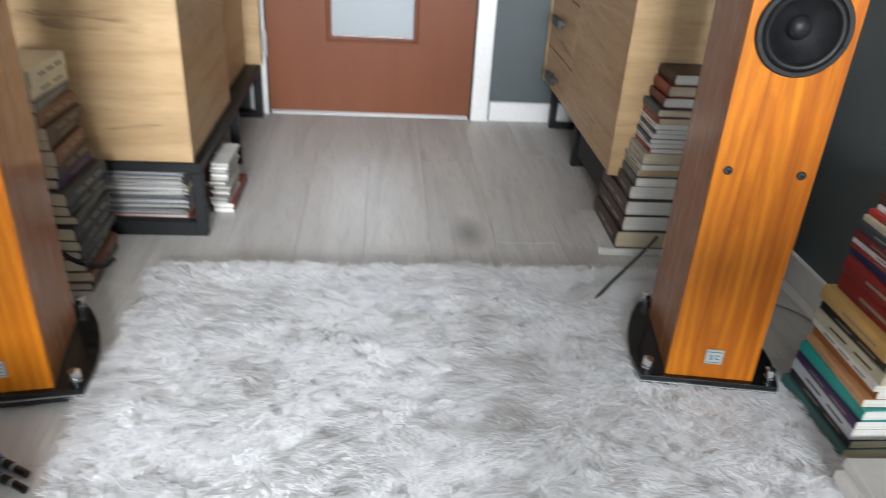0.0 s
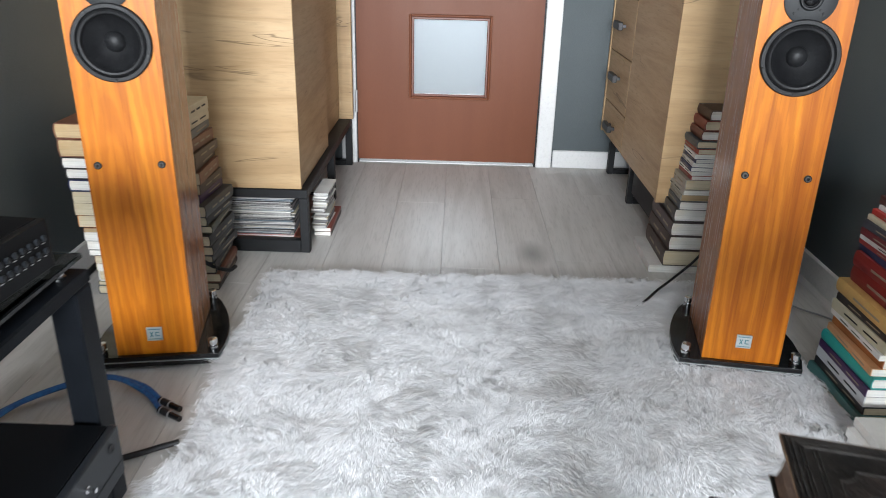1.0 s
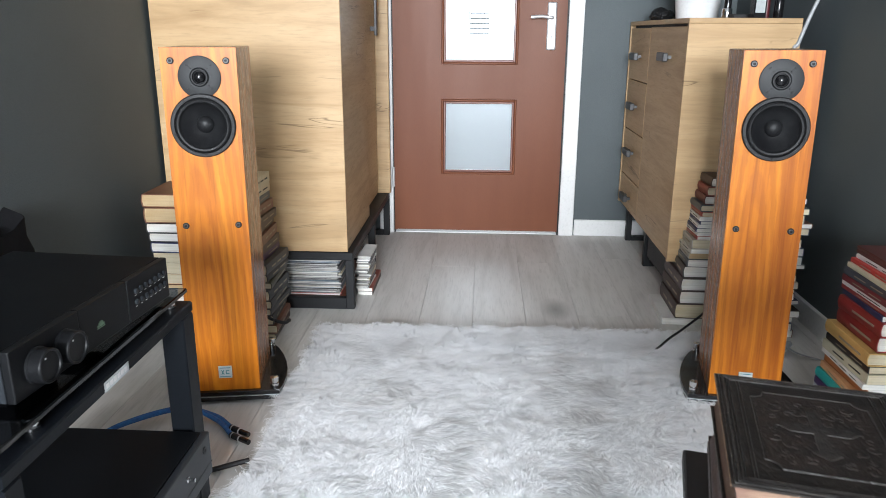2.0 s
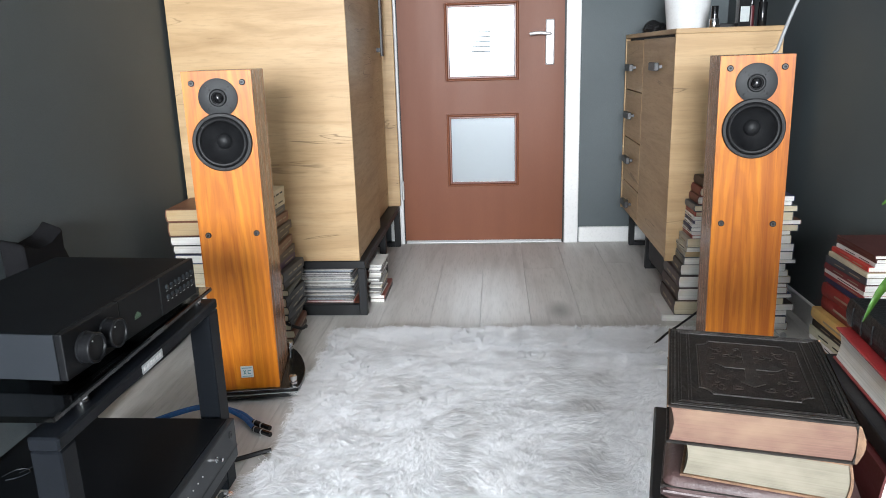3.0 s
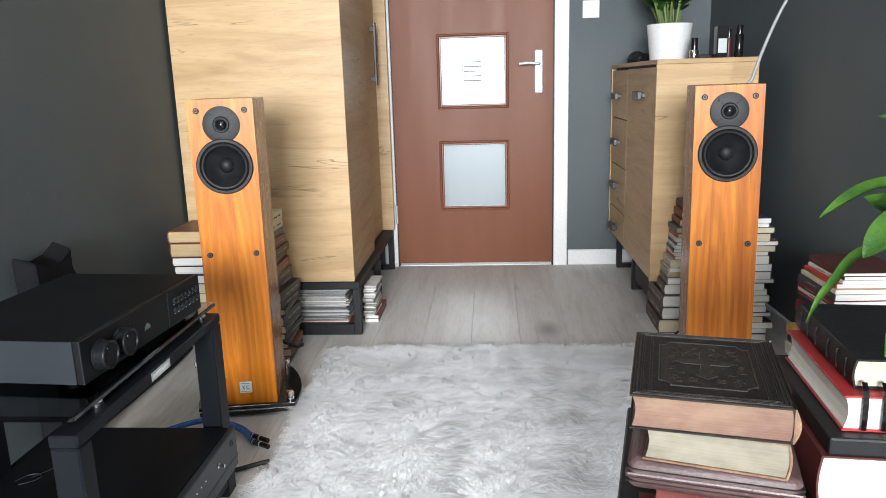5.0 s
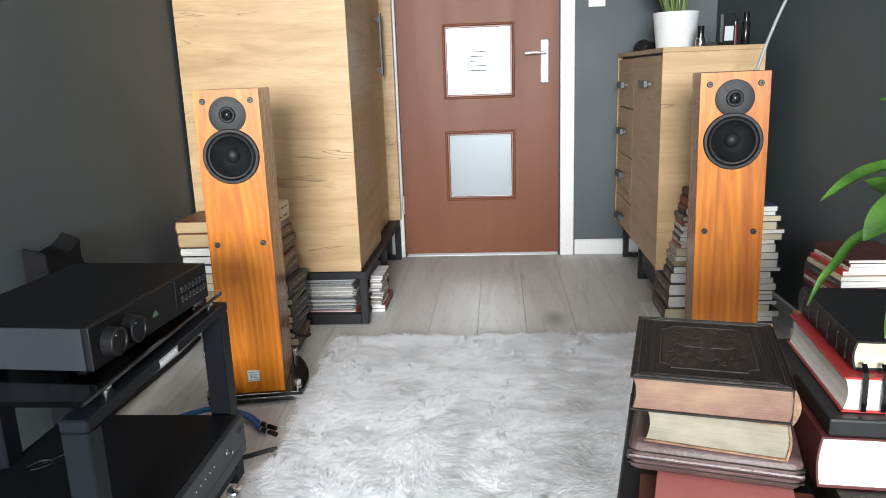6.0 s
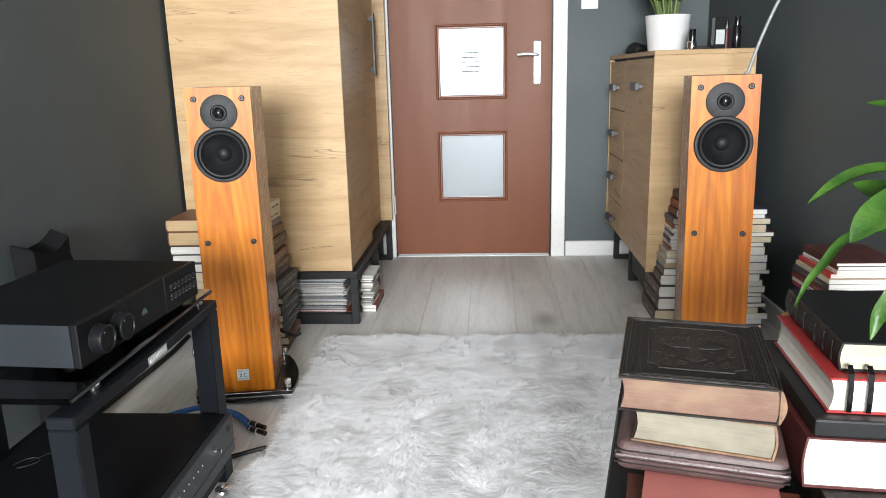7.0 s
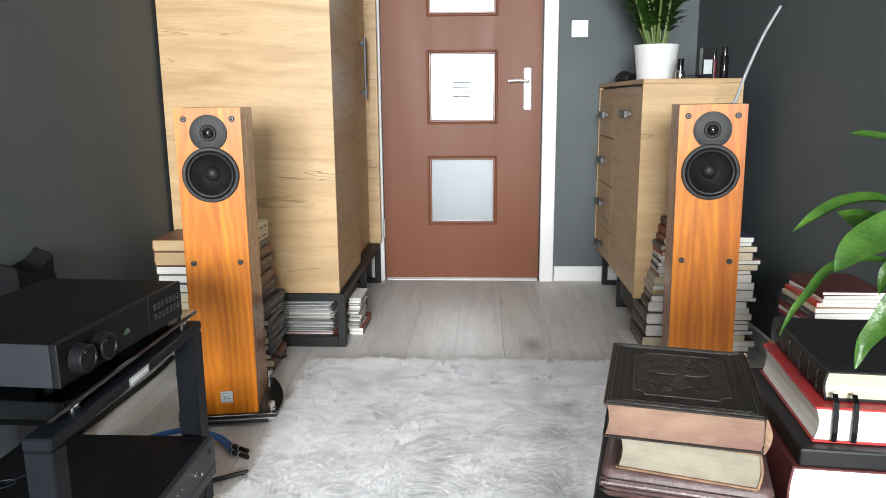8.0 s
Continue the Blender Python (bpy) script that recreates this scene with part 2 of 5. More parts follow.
def glass_mat(name, colour, rough, bump=0.0):
    m, t, p = nodes_of(name)
    p.inputs["Base Color"].default_value = (*colour, 1)
    p.inputs["Roughness"].default_value = rough
    p.inputs["Transmission Weight"].default_value = 1.0
    p.inputs["IOR"].default_value = 1.45
    if bump:
        bumped(t, p, noisy(t, mapped(t, (1, 1, 1)), 260, 3), bump, 0.002)
    return m


FROST = glass_mat("frosted_glass", (0.84, 0.92, 0.965), 0.45, 0.15)
CLEAR = glass_mat("clear_glass", (0.97, 0.99, 0.98), 0.0)
SMOKED = glass_mat("smoked_black_glass", (0.12, 0.13, 0.14), 0.03)

_covers = {}


def cover_mat(rgb, rough=0.45):
    key = tuple(rgb)
    if key not in _covers:
        _covers[key] = surf("book_cover_paint", rgb, tuple(c * 0.8 + 0.01 for c in rgb), rough, 14, 240, 0.12)
    return _covers[key]


# ---- mesh helpers ----


def bx(bm, x0, x1, y0, y1, z0, z1, bevel=0.0, seg=1):
    vs = [bm.verts.new((x, y, z)) for x in (x0, x1) for y in (y0, y1) for z in (z0, z1)]
    fs = [bm.faces.new([vs[i] for i in q]) for q in ((0, 1, 3, 2), (4, 6, 7, 5), (0, 4, 5, 1), (2, 3, 7, 6), (0, 2, 6, 4), (1, 5, 7, 3))]
    if bevel:
        edges = list({e for fc in fs for e in fc.edges})
        bmesh.ops.bevel(bm, geom=edges, offset=bevel, segments=seg, profile=0.5, affect="EDGES")
    return bm


def box(x0, x1, y0, y1, z0, z1, bevel=0.0, seg=1):
    return bx(bmesh.new(), x0, x1, y0, y1, z0, z1, bevel, seg)


def lathe(profile, seg=28, axis="z", closed=True):
    """A turned body from (radius, height) pairs."""
    bm = bmesh.new()
    rings = []
    for r, hgt in profile:
        ring = []
        for i in range(seg):
            a = 2 * math.pi * i / seg
            c, s = r * math.cos(a), r * math.sin(a)
            ring.append(bm.verts.new({"z": (c, s, hgt), "y": (c, hgt, s), "x": (hgt, c, s)}[axis]))
        rings.append(ring)
    for a, b in zip(rings, rings[1:]):
        for i in range(seg):
            bm.faces.new((a[i], a[(i + 1) % seg], b[(i + 1) % seg], b[i]))
    for ring in (rings[0], rings[-1]) if closed else ():
        bm.faces.new(ring)
    bmesh.ops.recalc_face_normals(bm, faces=bm.faces)
    return bm


def tube(points, radius, seg=8, taper=None, bm=None):
    """A round tube along points; taper: radius at the end."""
    bm = bm or bmesh.new()
    pts = [Vector(p) for p in points]
    rings = []
    for i, p in enumerate(pts):
        d = (pts[min(i + 1, len(pts) - 1)] - pts[max(i - 1, 0)]).normalized()
        side = d.cross(Vector((0, 0, 1)))
        if side.length < 1e-3:
            side = Vector((1, 0, 0))
        side.normalize()
        up = side.cross(d)
        r = radius if taper is None else radius + (taper - radius) * i / (len(pts) - 1)
        rings.append([bm.verts.new(p + r * (math.cos(2 * math.pi * k / seg) * side + math.sin(2 * math.pi * k / seg) * up)) for k in range(seg)])
    for a, b in zip(rings, rings[1:]):
        for k in range(seg):
            bm.faces.new((a[k], a[(k + 1) % seg], b[(k + 1) % seg], b[k]))
    bm.faces.new(rings[0])
    bm.faces.new(rings[-1])
    return bm


def bend(points, n=8):
    """Smooth way through points (Catmull-Rom)."""
    p = [Vector(q) for q in points]
    p = [2 * p[0] - p[1]] + p + [2 * p[-1] - p[-2]]
    out = []
    for i in range(1, len(p) - 2):
        for k in range(n):
            u = k / n
            out.append(0.5 * (2 * p[i] + (p[i + 1] - p[i - 1]) * u + (2 * p[i - 1] - 5 * p[i] + 4 * p[i + 1] - p[i + 2]) * u * u
                              + (3 * p[i] - p[i - 1] - 3 * p[i + 1] + p[i + 2]) * u ** 3))
    out.append(p[-2])
    return out


def prism(outline, z0, z1, bevel=0.0):
    """An upright slab with the given outline (x, y)."""
    bm = bmesh.new()
    lo = [bm.verts.new((x, y, z0)) for x, y in outline]
    hi = [bm.verts.new((x, y, z1)) for x, y in outline]
    n = len(outline)
    bm.faces.new(lo)
    bm.faces.new(hi)
    for i in range(n):
        bm.faces.new((lo[i], lo[(i + 1) % n], hi[(i + 1) % n], hi[i]))
    bmesh.ops.recalc_face_normals(bm, faces=bm.faces)
    if bevel:
        edges = [e for e in bm.edges if abs(e.verts[0].co.z - e.verts[1].co.z) < 1e-6]
        bmesh.ops.bevel(bm, geom=edges, offset=bevel, segments=2, profile=0.5, affect="EDGES")
    return bm


def mesh_of(name, bm, material, smooth=False):
    bmesh.ops.recalc_face_normals(bm, faces=bm.faces)
    me = bpy.data.meshes.new(name)
    bm.to_mesh(me)
    bm.free()
    me.materials.append(material)
    if smooth:
        me.shade_smooth()
        me.set_sharp_from_angle(angle=radians(38))
    return me


def part(name, bm, material, parent, label="", smooth=False, place=None):
    ob = new(name, mesh_of(name, bm, material, smooth))
    ob.parent = parent
    if place is not None:
        ob.matrix_local = place
    if label:
        ob["label"] = label
    return ob


def thing(name, label, category, group="", m=None):
    ob = new(name)
    ob.empty_display_size = 0.05
    if m is not None:
        ob.matrix_basis = m
    return tagged(ob, label, category, group)


def solid(name, bm, material, label, category="", kind="", group="", smooth=False, m=None):
    ob = new(name, mesh_of(name, bm, material, smooth))
    if m is not None:
        ob.matrix_basis = m
    return tagged(ob, label, category, group, kind)


# ---- the room ----
XL, XR, YB, YF, ZC = -0.965, 1.40, -5.60, 3.26, 2.55
floor = solid("floor", box(XL - 0.1, XR + 0.1, YB - 0.1, YF + 0.12, -0.15, -0.012), PLANK, "grey oak laminate floor with long planks", "floor", "structure")
solid("ceiling", box(XL, XR, YB, YF, ZC, ZC + 0.15), CEIL, "plain white painted ceiling", "ceiling", "structure")
solid("wall_west", box(XL - 0.15, XL, YB - 0.15, YF + 0.12, -0.15, ZC + 0.15), WALL, "matt slate grey painted wall", "wall", "structure")
solid("wall_east", box(XR, XR + 0.15, YB - 0.15, YF + 0.12, -0.15, ZC + 0.15), WALL, "matt slate grey painted wall", "wall", "structure")
DX0, DX1, DTOP = -0.262, 0.622, 2.045
wn_bm = box(XL, DX0, YF, YF + 0.12, -0.012, ZC)
bx(wn_bm, DX1, XR, YF, YF + 0.12, -0.012, ZC)
bx(wn_bm, DX0, DX1, YF, YF + 0.12, DTOP, ZC)
solid("wall_north", wn_bm, WALL, "slate grey painted wall round the door", "wall", "structure")
WX0, WX1, WZ0, WZ1 = -0.95, 0.95, 0.88, 2.44
ws_bm = box(XL, WX0, YB - 0.15, YB, -0.012, ZC)
bx(ws_bm, WX1, XR, YB - 0.15, YB, -0.012, ZC)
bx(ws_bm, WX0, WX1, YB - 0.15, YB, -0.012, WZ0)
bx(ws_bm, WX0, WX1, YB - 0.15, YB, WZ1, ZC)
solid("wall_south", ws_bm, WALL, "slate grey painted wall round the window", "wall", "structure")
window = tagged(new("window_1"), "white framed double window letting in daylight", "window", "", "structure")
fr = box(WX0, WX0 + 0.06, YB - 0.12, YB - 0.06, WZ0, WZ1, 0.004)
bx(fr, WX1 - 0.06, WX1, YB - 0.12, YB - 0.06, WZ0, WZ1, 0.004)
bx(fr, WX0 + 0.06, WX1 - 0.06, YB - 0.12, YB - 0.06, WZ0, WZ0 + 0.06, 0.004)
bx(fr, WX0 + 0.06, WX1 - 0.06, YB - 0.12, YB - 0.06, WZ1 - 0.06, WZ1, 0.004)
bx(fr, -0.03, 0.03, YB - 0.12, YB - 0.06, WZ0 + 0.06, WZ1 - 0.06, 0.004)
part("window_frame", fr, WHITE, window)
part("window_sill", box(WX0, WX1 + 0.04, YB - 0.05, YB + 0.10, WZ0 - 0.03, WZ0 - 0.002, 0.006), WHITE, window)
for x0, x1 in ((WX0 + 0.06, -0.03), (0.03, WX1 - 0.06)):
    pn = part("pane", box(x0, x1, YB - 0.094, YB - 0.086, WZ0 + 0.06, WZ1 - 0.06), CLEAR, window)
    pn.visible_shadow = False


def baseboard(name, x0, x1, y0, y1):
    solid(name, box(x0, x1, y0, y1, 0.0, 0.085, 0.004), WHITE, "white painted skirting board along the wall", "baseboard", "structure")


baseboard("baseboard", DX1 + 0.068, XR - 0.014, YF - 0.014, YF)
baseboard("baseboard", XR - 0.014, XR, YB, YF)
baseboard("baseboard", XL, XL + 0.014, YB, YF)

# the hall beyond the door
hall = box(-1.0, 1.5, YF + 0.121, 5.5, -0.15, -0.012)
solid("floor_hall", hall, PLANK, "grey laminate floor of the hall", "floor", "structure")
hw = box(-1.1, -1.0, YF + 0.121, 5.6, -0.15, 2.5)
bx(hw, 1.5, 1.6, YF + 0.121, 5.6, -0.15, 2.5)
bx(hw, -1.0, 1.5, 5.5, 5.6, -0.012, 2.5)
solid("wall_hall", hw, HALL, "white painted walls of the hall", "wall", "structure")
solid("ceiling_hall", box(-1.1, 1.6, YF + 0.121, 5.6, 2.5, 2.6), CEIL, "white painted ceiling of the hall", "ceiling", "structure")

# ---- door ----
casing = tagged(new("door_casing"), "white painted door casing", "door frame", "", "structure")
part("jamb", box(DX0 - 0.062, DX0 + 0.012, YF - 0.022, YF - 0.001, 0.0, DTOP + 0.06, 0.004), WHITE, casing)
part("jamb", box(DX1 - 0.012, DX1 + 0.062, YF - 0.022, YF - 0.001, 0.0, DTOP + 0.06, 0.004), WHITE, casing)
part("head", box(DX0 + 0.012, DX1 - 0.012, YF - 0.022, YF - 0.001, DTOP - 0.006, DTOP + 0.06, 0.004), WHITE, casing)
for x0, x1 in ((DX0 + 0.001, DX0 + 0.010), (DX1 - 0.010, DX1 - 0.001)):
    part("lining", box(x0, x1, YF + 0.001, YF + 0.119, 0.0, DTOP - 0.008), WHITE, casing)
# shade in the gaps beside the leaf, built as dark strips
for x0, x1 in ((-0.2495, -0.2445), (0.6015, 0.6095)):
    part("seal", box(x0, x1, YF - 0.012, YF + 0.05, 0.0, DTOP - 0.01), BLACKPLASTIC, casing, "dark strip filling the door gap")
door = tagged(new("door_1"), "closed mahogany brown door with three frosted square panes", "door", "", "structure")
LX0, LX1, LY0, LY1 = -0.244, 0.601, 3.243, 3.283
PX0, PX1 = -0.004, 0.372
panes = [(0.317, 0.696), (0.864, 1.249), (1.418, 1.80)]
IN = 0.022
leaf_bm = box(LX0, PX0 + IN, LY0, LY1, 0.020, 2.035)
bx(leaf_bm, PX1 - IN, LX1, LY0, LY1, 0.020, 2.035)
edges_z = [0.020] + [z for a, b in panes for z in (a + IN, b - IN)] + [2.035]
for z0, z1 in zip(edges_z[::2], edges_z[1::2]):
    bx(leaf_bm, PX0 + IN, PX1 - IN, LY0, LY1, z0, z1)
part("door_leaf", leaf_bm, DOORBROWN, door)


def picture_frame(x0, x1, z0, z1, w, y0, y1, bev=0.005):
    bm = box(x0, x0 + w, y0, y1, z0, z1, bev, 2)
    bx(bm, x1 - w, x1, y0, y1, z0, z1, bev, 2)
    bx(bm, x0 + w * 0.9, x1 - w * 0.9, y0, y1, z0, z0 + w, bev, 2)
    bx(bm, x0 + w * 0.9, x1 - w * 0.9, y0, y1, z1 - w, z1, bev, 2)
    return bm


for i, (z0, z1) in enumerate(panes):
    part("pane_moulding", picture_frame(PX0, PX1, z0, z1, 0.012, LY0 - 0.010, LY0 + 0.004), DOORBROWN, door)
    part("pane_bead", picture_frame(PX0 + 0.012, PX1 - 0.012, z0 + 0.012, z1 - 0.012, 0.011, LY0 - 0.004, LY0 + 0.006, 0.003), DOORTRIM, door)
    gl = part("pane", box(PX0 + 0.0225, PX1 - 0.0225, LY0 + 0.012, LY0 + 0.016, z0 + 0.0225, z1 - 0.0225), FROST, door, "frosted glass pane")
    gl.visible_shadow = False
hd = part("door_handle", box(0.506, 0.550, LY0 - 0.008, LY0 - 0.0005, 0.935, 1.156, 0.006, 2), SATIN, door, "satin silver lever handle on a long plate")
part("lever", tube(bend([(0.528, LY0 - 0.006, 1.085), (0.528, LY0 - 0.045, 1.085), (0.518, LY0 - 0.052, 1.086), (0.47, LY0 - 0.052, 1.090), (0.425, LY0 - 0.048, 1.086)], 5), 0.0085, 10), SATIN, hd, smooth=True)
part("keyhole", box(0.5255, 0.5305, LY0 - 0.0105, LY0 - 0.0082, 0.985, 1.003, 0.001), BLACKPLASTIC, hd)
for z in (0.30, 1.75):
    part("hinge", lathe([(0.007, z - 0.05), (0.007, z + 0.05)], 12), SATIN, door, "silver barrel hinge", True, pose(-0.2475, LY0 - 0.012, 0))
# white strip added under the leaf so the hall's light leak shows bright
solid("door_threshold", box(LX0, LX1, YF + 0.001, YF + 0.12, -0.011, 0.004, 0.001), WHITE, "added white strip for the light leak under the door", "threshold", "structure")
switch = tagged(new("light_switch"), "square white plastic light switch on the wall", "light switch")
part("switch_frame", box(0.752, 0.838, YF - 0.010, YF - 0.0005, 1.306, 1.392, 0.003, 2), POT, switch)
part("rocker", box(0.768, 0.822, YF - 0.014, YF - 0.010, 1.322, 1.376, 0.003, 2), POT, switch)
# one upright and five level grey lines on the middle pane
note = tagged(new("paper_note"), "small set of grey lines on the frosted pane", "note")
part("margin_line", box(0.128, 0.132, LY0 + 0.0087, LY0 + 0.0115, 0.995, 1.125), LINEGREY, note)
for i in range(5):
    part("printed_line", box(0.135, 0.228, LY0 + 0.0087, LY0 + 0.0115, 1.006 + i * 0.024, 1.012 + i * 0.024), LINEGREY, note)

# ---- wardrobe on its black steel bench ----
ward = thing("wardrobe", "tall golden oak wardrobe on a black steel base", "wardrobe")
part("side_panel", box(-0.952, -0.287, 2.12, 2.138, 0.2275, 2.12, 0.0015), OAK, ward, "light golden oak side panel")
part("carcass", box(-0.952, -0.345, 2.139, 3.168, 0.2275, 2.118), OAK, ward)
part("door", box(-0.344, -0.289, 2.1395, 2.676, 0.230, 2.116, 0.0015), OAK, ward)
d2 = part("door", box(-0.344, -0.320, 2.679, 3.168, 0.230, 2.116, 0.0015), OAK, ward)
hb = box(-0.300, -0.288, 3.005, 3.035, 1.0, 1.30, 0.002)
bx(hb, -0.320, -0.300, 3.012, 3.028, 1.02, 1.04)
bx(hb, -0.320, -0.300, 3.012, 3.028, 1.26, 1.28)
part("handle", hb, HANDLEGREY, d2, "long dark metal bar handle")
part("end_panel", box(-0.952, -0.257, 3.169, 3.187, 0.2275, 2.12, 0.0015), OAK, ward)
bench = thing("steel_base", "black powder-coated steel base frame under the wardrobe", "base frame")
part("top_rail", box(-0.945, -0.268, 2.118, 3.215, 0.196, 0.226, 0.002), BLACKSTEEL, bench)
for y in (2.118, 2.672, 3.185):
    part("post", box(-0.298, -0.268, y, y + 0.03, 0.0, 0.196, 0.002), BLACKSTEEL, bench)
    part("post", box(-0.945, -0.915, y, y + 0.03, 0.0, 0.196, 0.002), BLACKSTEEL, bench)
    part("foot_rail", box(-0.915, -0.298, y, y + 0.03, 0.0, 0.045 if y < 2.2 else 0.025, 0.002), BLACKSTEEL, bench)
part("shelf", box(-0.912, -0.30, 2.149, 2.60, 0.03, 0.046, 0.002), DOORTRIM, bench, "dark brown shelf board")

# ---- chest of drawers ----
CX, CY0, CY1, CZ0, CZ1 = 0.905, 2.19, 3.245, 0.195, 1.068
chest = thing("chest_of_drawers", "golden oak chest of drawers on black steel legs", "chest")
part("top", box(CX, 1.285, CY0, CY1, CZ1 - 0.018, CZ1, 0.0015), OAK, chest)
part("side_panel", box(CX, 1.285, CY0, CY0 + 0.018, CZ0, CZ1 - 0.0185, 0.001), OAK, chest)
part("side_panel", box(CX, 1.285, CY1 - 0.018, CY1, CZ0, CZ1 - 0.0185, 0.001), OAK, chest)
part("carcass", box(CX + 0.022, 1.284, CY0 + 0.0185, CY1 - 0.0185, CZ0 + 0.001, CZ1 - 0.019), BLACKSTEEL, chest)


def bar_handle(parent, y, z):
    bm = box(CX - 0.030, CX - 0.010, y - 0.055, y + 0.055, z - 0.016, z + 0.016, 0.003)
    bx(bm, CX - 0.010, CX + 0.0045, y - 0.048, y - 0.034, z - 0.006, z + 0.006)
    bx(bm, CX - 0.010, CX + 0.0045, y + 0.034, y + 0.048, z - 0.006, z + 0.006)
    part("handle", bm, HANDLEGREY, parent, "dark grey metal handle")


DIV = 2.80
cd = part("door", box(CX + 0.004, CX + 0.021, CY0 + 0.0205, DIV - 0.0025, CZ0 + 0.003, CZ1 - 0.028, 0.001), OAK, chest)
bar_handle(cd, 2.46, 0.93)
zs = [CZ0 + 0.003, 0.350, 0.573, 0.806, CZ1 - 0.028]
for a, b, hz in zip(zs, zs[1:], (0.262, 0.478, 0.692, 0.915)):
    dr = part("drawer", box(CX + 0.004, CX + 0.021, DIV + 0.0025, CY1 - 0.0205, a + 0.0025, b - 0.0025, 0.001), OAK, chest)
    bar_handle(dr, 3.015, hz)
for y0, y1 in ((2.30, 2.33), (2.74, 2.77), (3.17, 3.20)):
    lg = box(0.945, 0.972, y0, y1, 0.0, CZ0 - 0.0005, 0.002)
    bx(lg, 1.22, 1.247, y0, y1, 0.0, CZ0 - 0.0005, 0.002)
    bx(lg, 0.972, 1.22, y0, y1, 0.0, 0.022, 0.002)
    bx(lg, 0.972, 1.22, y0, y1, CZ0 - 0.024, CZ0 - 0.0005, 0.002)
    part("leg", lg, BLACKSTEEL, chest, "black steel loop leg")
part("plinth_box", box(0.95, 1.24, 2.36, 2.70, 0.06, CZ0 - 0.001, 0.003), BLACKSTEEL, chest)

# ---- loudspeakers ----


def loudspeaker():
    """Origin at the middle of the front's foot; the front faces -y."""
    s = thing("loudspeaker", "slim cherry wood floorstanding loudspeaker on a black plinth", "loudspeaker", "pair of loudspeakers")
    W, D, Z0, Z1 = 0.0930, 0.24, 0.040, 0.978
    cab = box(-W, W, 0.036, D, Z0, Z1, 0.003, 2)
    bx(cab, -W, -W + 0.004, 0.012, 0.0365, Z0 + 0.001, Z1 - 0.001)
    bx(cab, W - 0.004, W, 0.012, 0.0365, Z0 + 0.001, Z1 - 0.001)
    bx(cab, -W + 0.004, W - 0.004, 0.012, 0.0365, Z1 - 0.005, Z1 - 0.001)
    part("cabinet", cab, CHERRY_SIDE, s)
    ZW, RW, HW = 0.786, 0.068, 0.086
    baf = box(-W, W, 0.0, 0.0115, Z0, ZW - HW)
    bx(baf, -W, W, 0.0, 0.0115, ZW + HW, Z1)
    rings = {key: [] for key in "abcd"}
    corner = math.atan2(HW, W)
    turns = sorted([2 * math.pi * k / 48 for k in range(48)] + [corner, math.pi - corner, math.pi + corner, 2 * math.pi - corner])
    for a in turns:
        c, q = math.cos(a), math.sin(a)
        m = min(W / max(abs(c), 1e-6), HW / max(abs(q), 1e-6))
        for key, rad, yy in (("a", m, 0.0), ("b", RW, 0.0), ("c", RW, 0.0115), ("d", m, 0.0115)):
            rings[key].append(baf.verts.new((rad * c, yy, ZW + rad * q)))
    for u, v in ("ab", "bc", "cd", "da"):
        for k in range(len(turns)):
            n = (k + 1) % len(turns)
            baf.faces.new((rings[u][k], rings[u][n], rings[v][n], rings[v][k]))
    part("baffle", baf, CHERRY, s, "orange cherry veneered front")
    # tweeter
    tw = part("tweeter_plate", lathe([(0.0525, -0.001), (0.0525, -0.004), (0.050, -0.0052), (0.024, -0.0045), (0.022, -0.002), (0.0215, -0.0012)], 40, "y"), PLATE, s, "round dark grey tweeter plate", True, pose(0, 0, 0.906))
    part("tweeter_ring", lathe([(0.0215, -0.003), (0.0205, -0.0075), (0.0175, -0.0075), (0.0155, -0.003)], 32, "y", False), RUBBER, tw, "", True)
    part("dome", lathe([(0.0145, -0.004), (0.0135, -0.008), (0.010, -0.0115), (0.005, -0.0135), (0.0012, -0.014)], 24, "y"), GLOSSBLACK, tw, "glossy black dome", True)
    for k in range(4):
        a = radians(45 + 90 * k)
        for r, q in ((0.041, 0.0032), (0.030, 0.0025)):
            part("screw", lathe([(q, -0.005), (q * 0.9, -0.0068), (q * 0.4, -0.0066)], 10, "y"), RUBBER, tw, "", False, pose(r * math.cos(a), 0, r * math.sin(a)))
    # woofer
    wf = part("woofer_frame", lathe([(0.0805, -0.0005), (0.0805, -0.007), (0.078, -0.0095), (0.071, -0.0095), (0.069, -0.006), (0.0685, -0.0008)], 56, "y", False), RUBBER, s, "black woofer basket ring", True, pose(0, 0, 0.786))
    part("surround", lathe([(0.0695, -0.005), (0.068, -0.0095), (0.064, -0.0125), (0.060, -0.0115), (0.0565, -0.006), (0.0555, -0.0012)], 56, "y", False), RUBBER, wf, "rubber surround", True)
    part("cone", lathe([(0.0562, -0.0040), (0.053, 0.0), (0.040, 0.0115), (0.026, 0.0205), (0.0215, 0.0225)], 56, "y", False), CONE, wf, "", True)
    part("dust_cap", lathe([(0.0225, 0.0222), (0.0215, 0.0175), (0.017, 0.0115), (0.009, 0.0080), (0.001, 0.0070)], 32, "y"), CONE, wf, "", True)
    for k in range(5):
        a = radians(54 + 72 * k)
        part("screw", lathe([(0.0038, -0.009), (0.0036, -0.0115), (0.0015, -0.0112)], 10, "y"), RUBBER, wf, "", False, pose(0.0752 * math.cos(a), 0, 0.0752 * math.sin(a)))
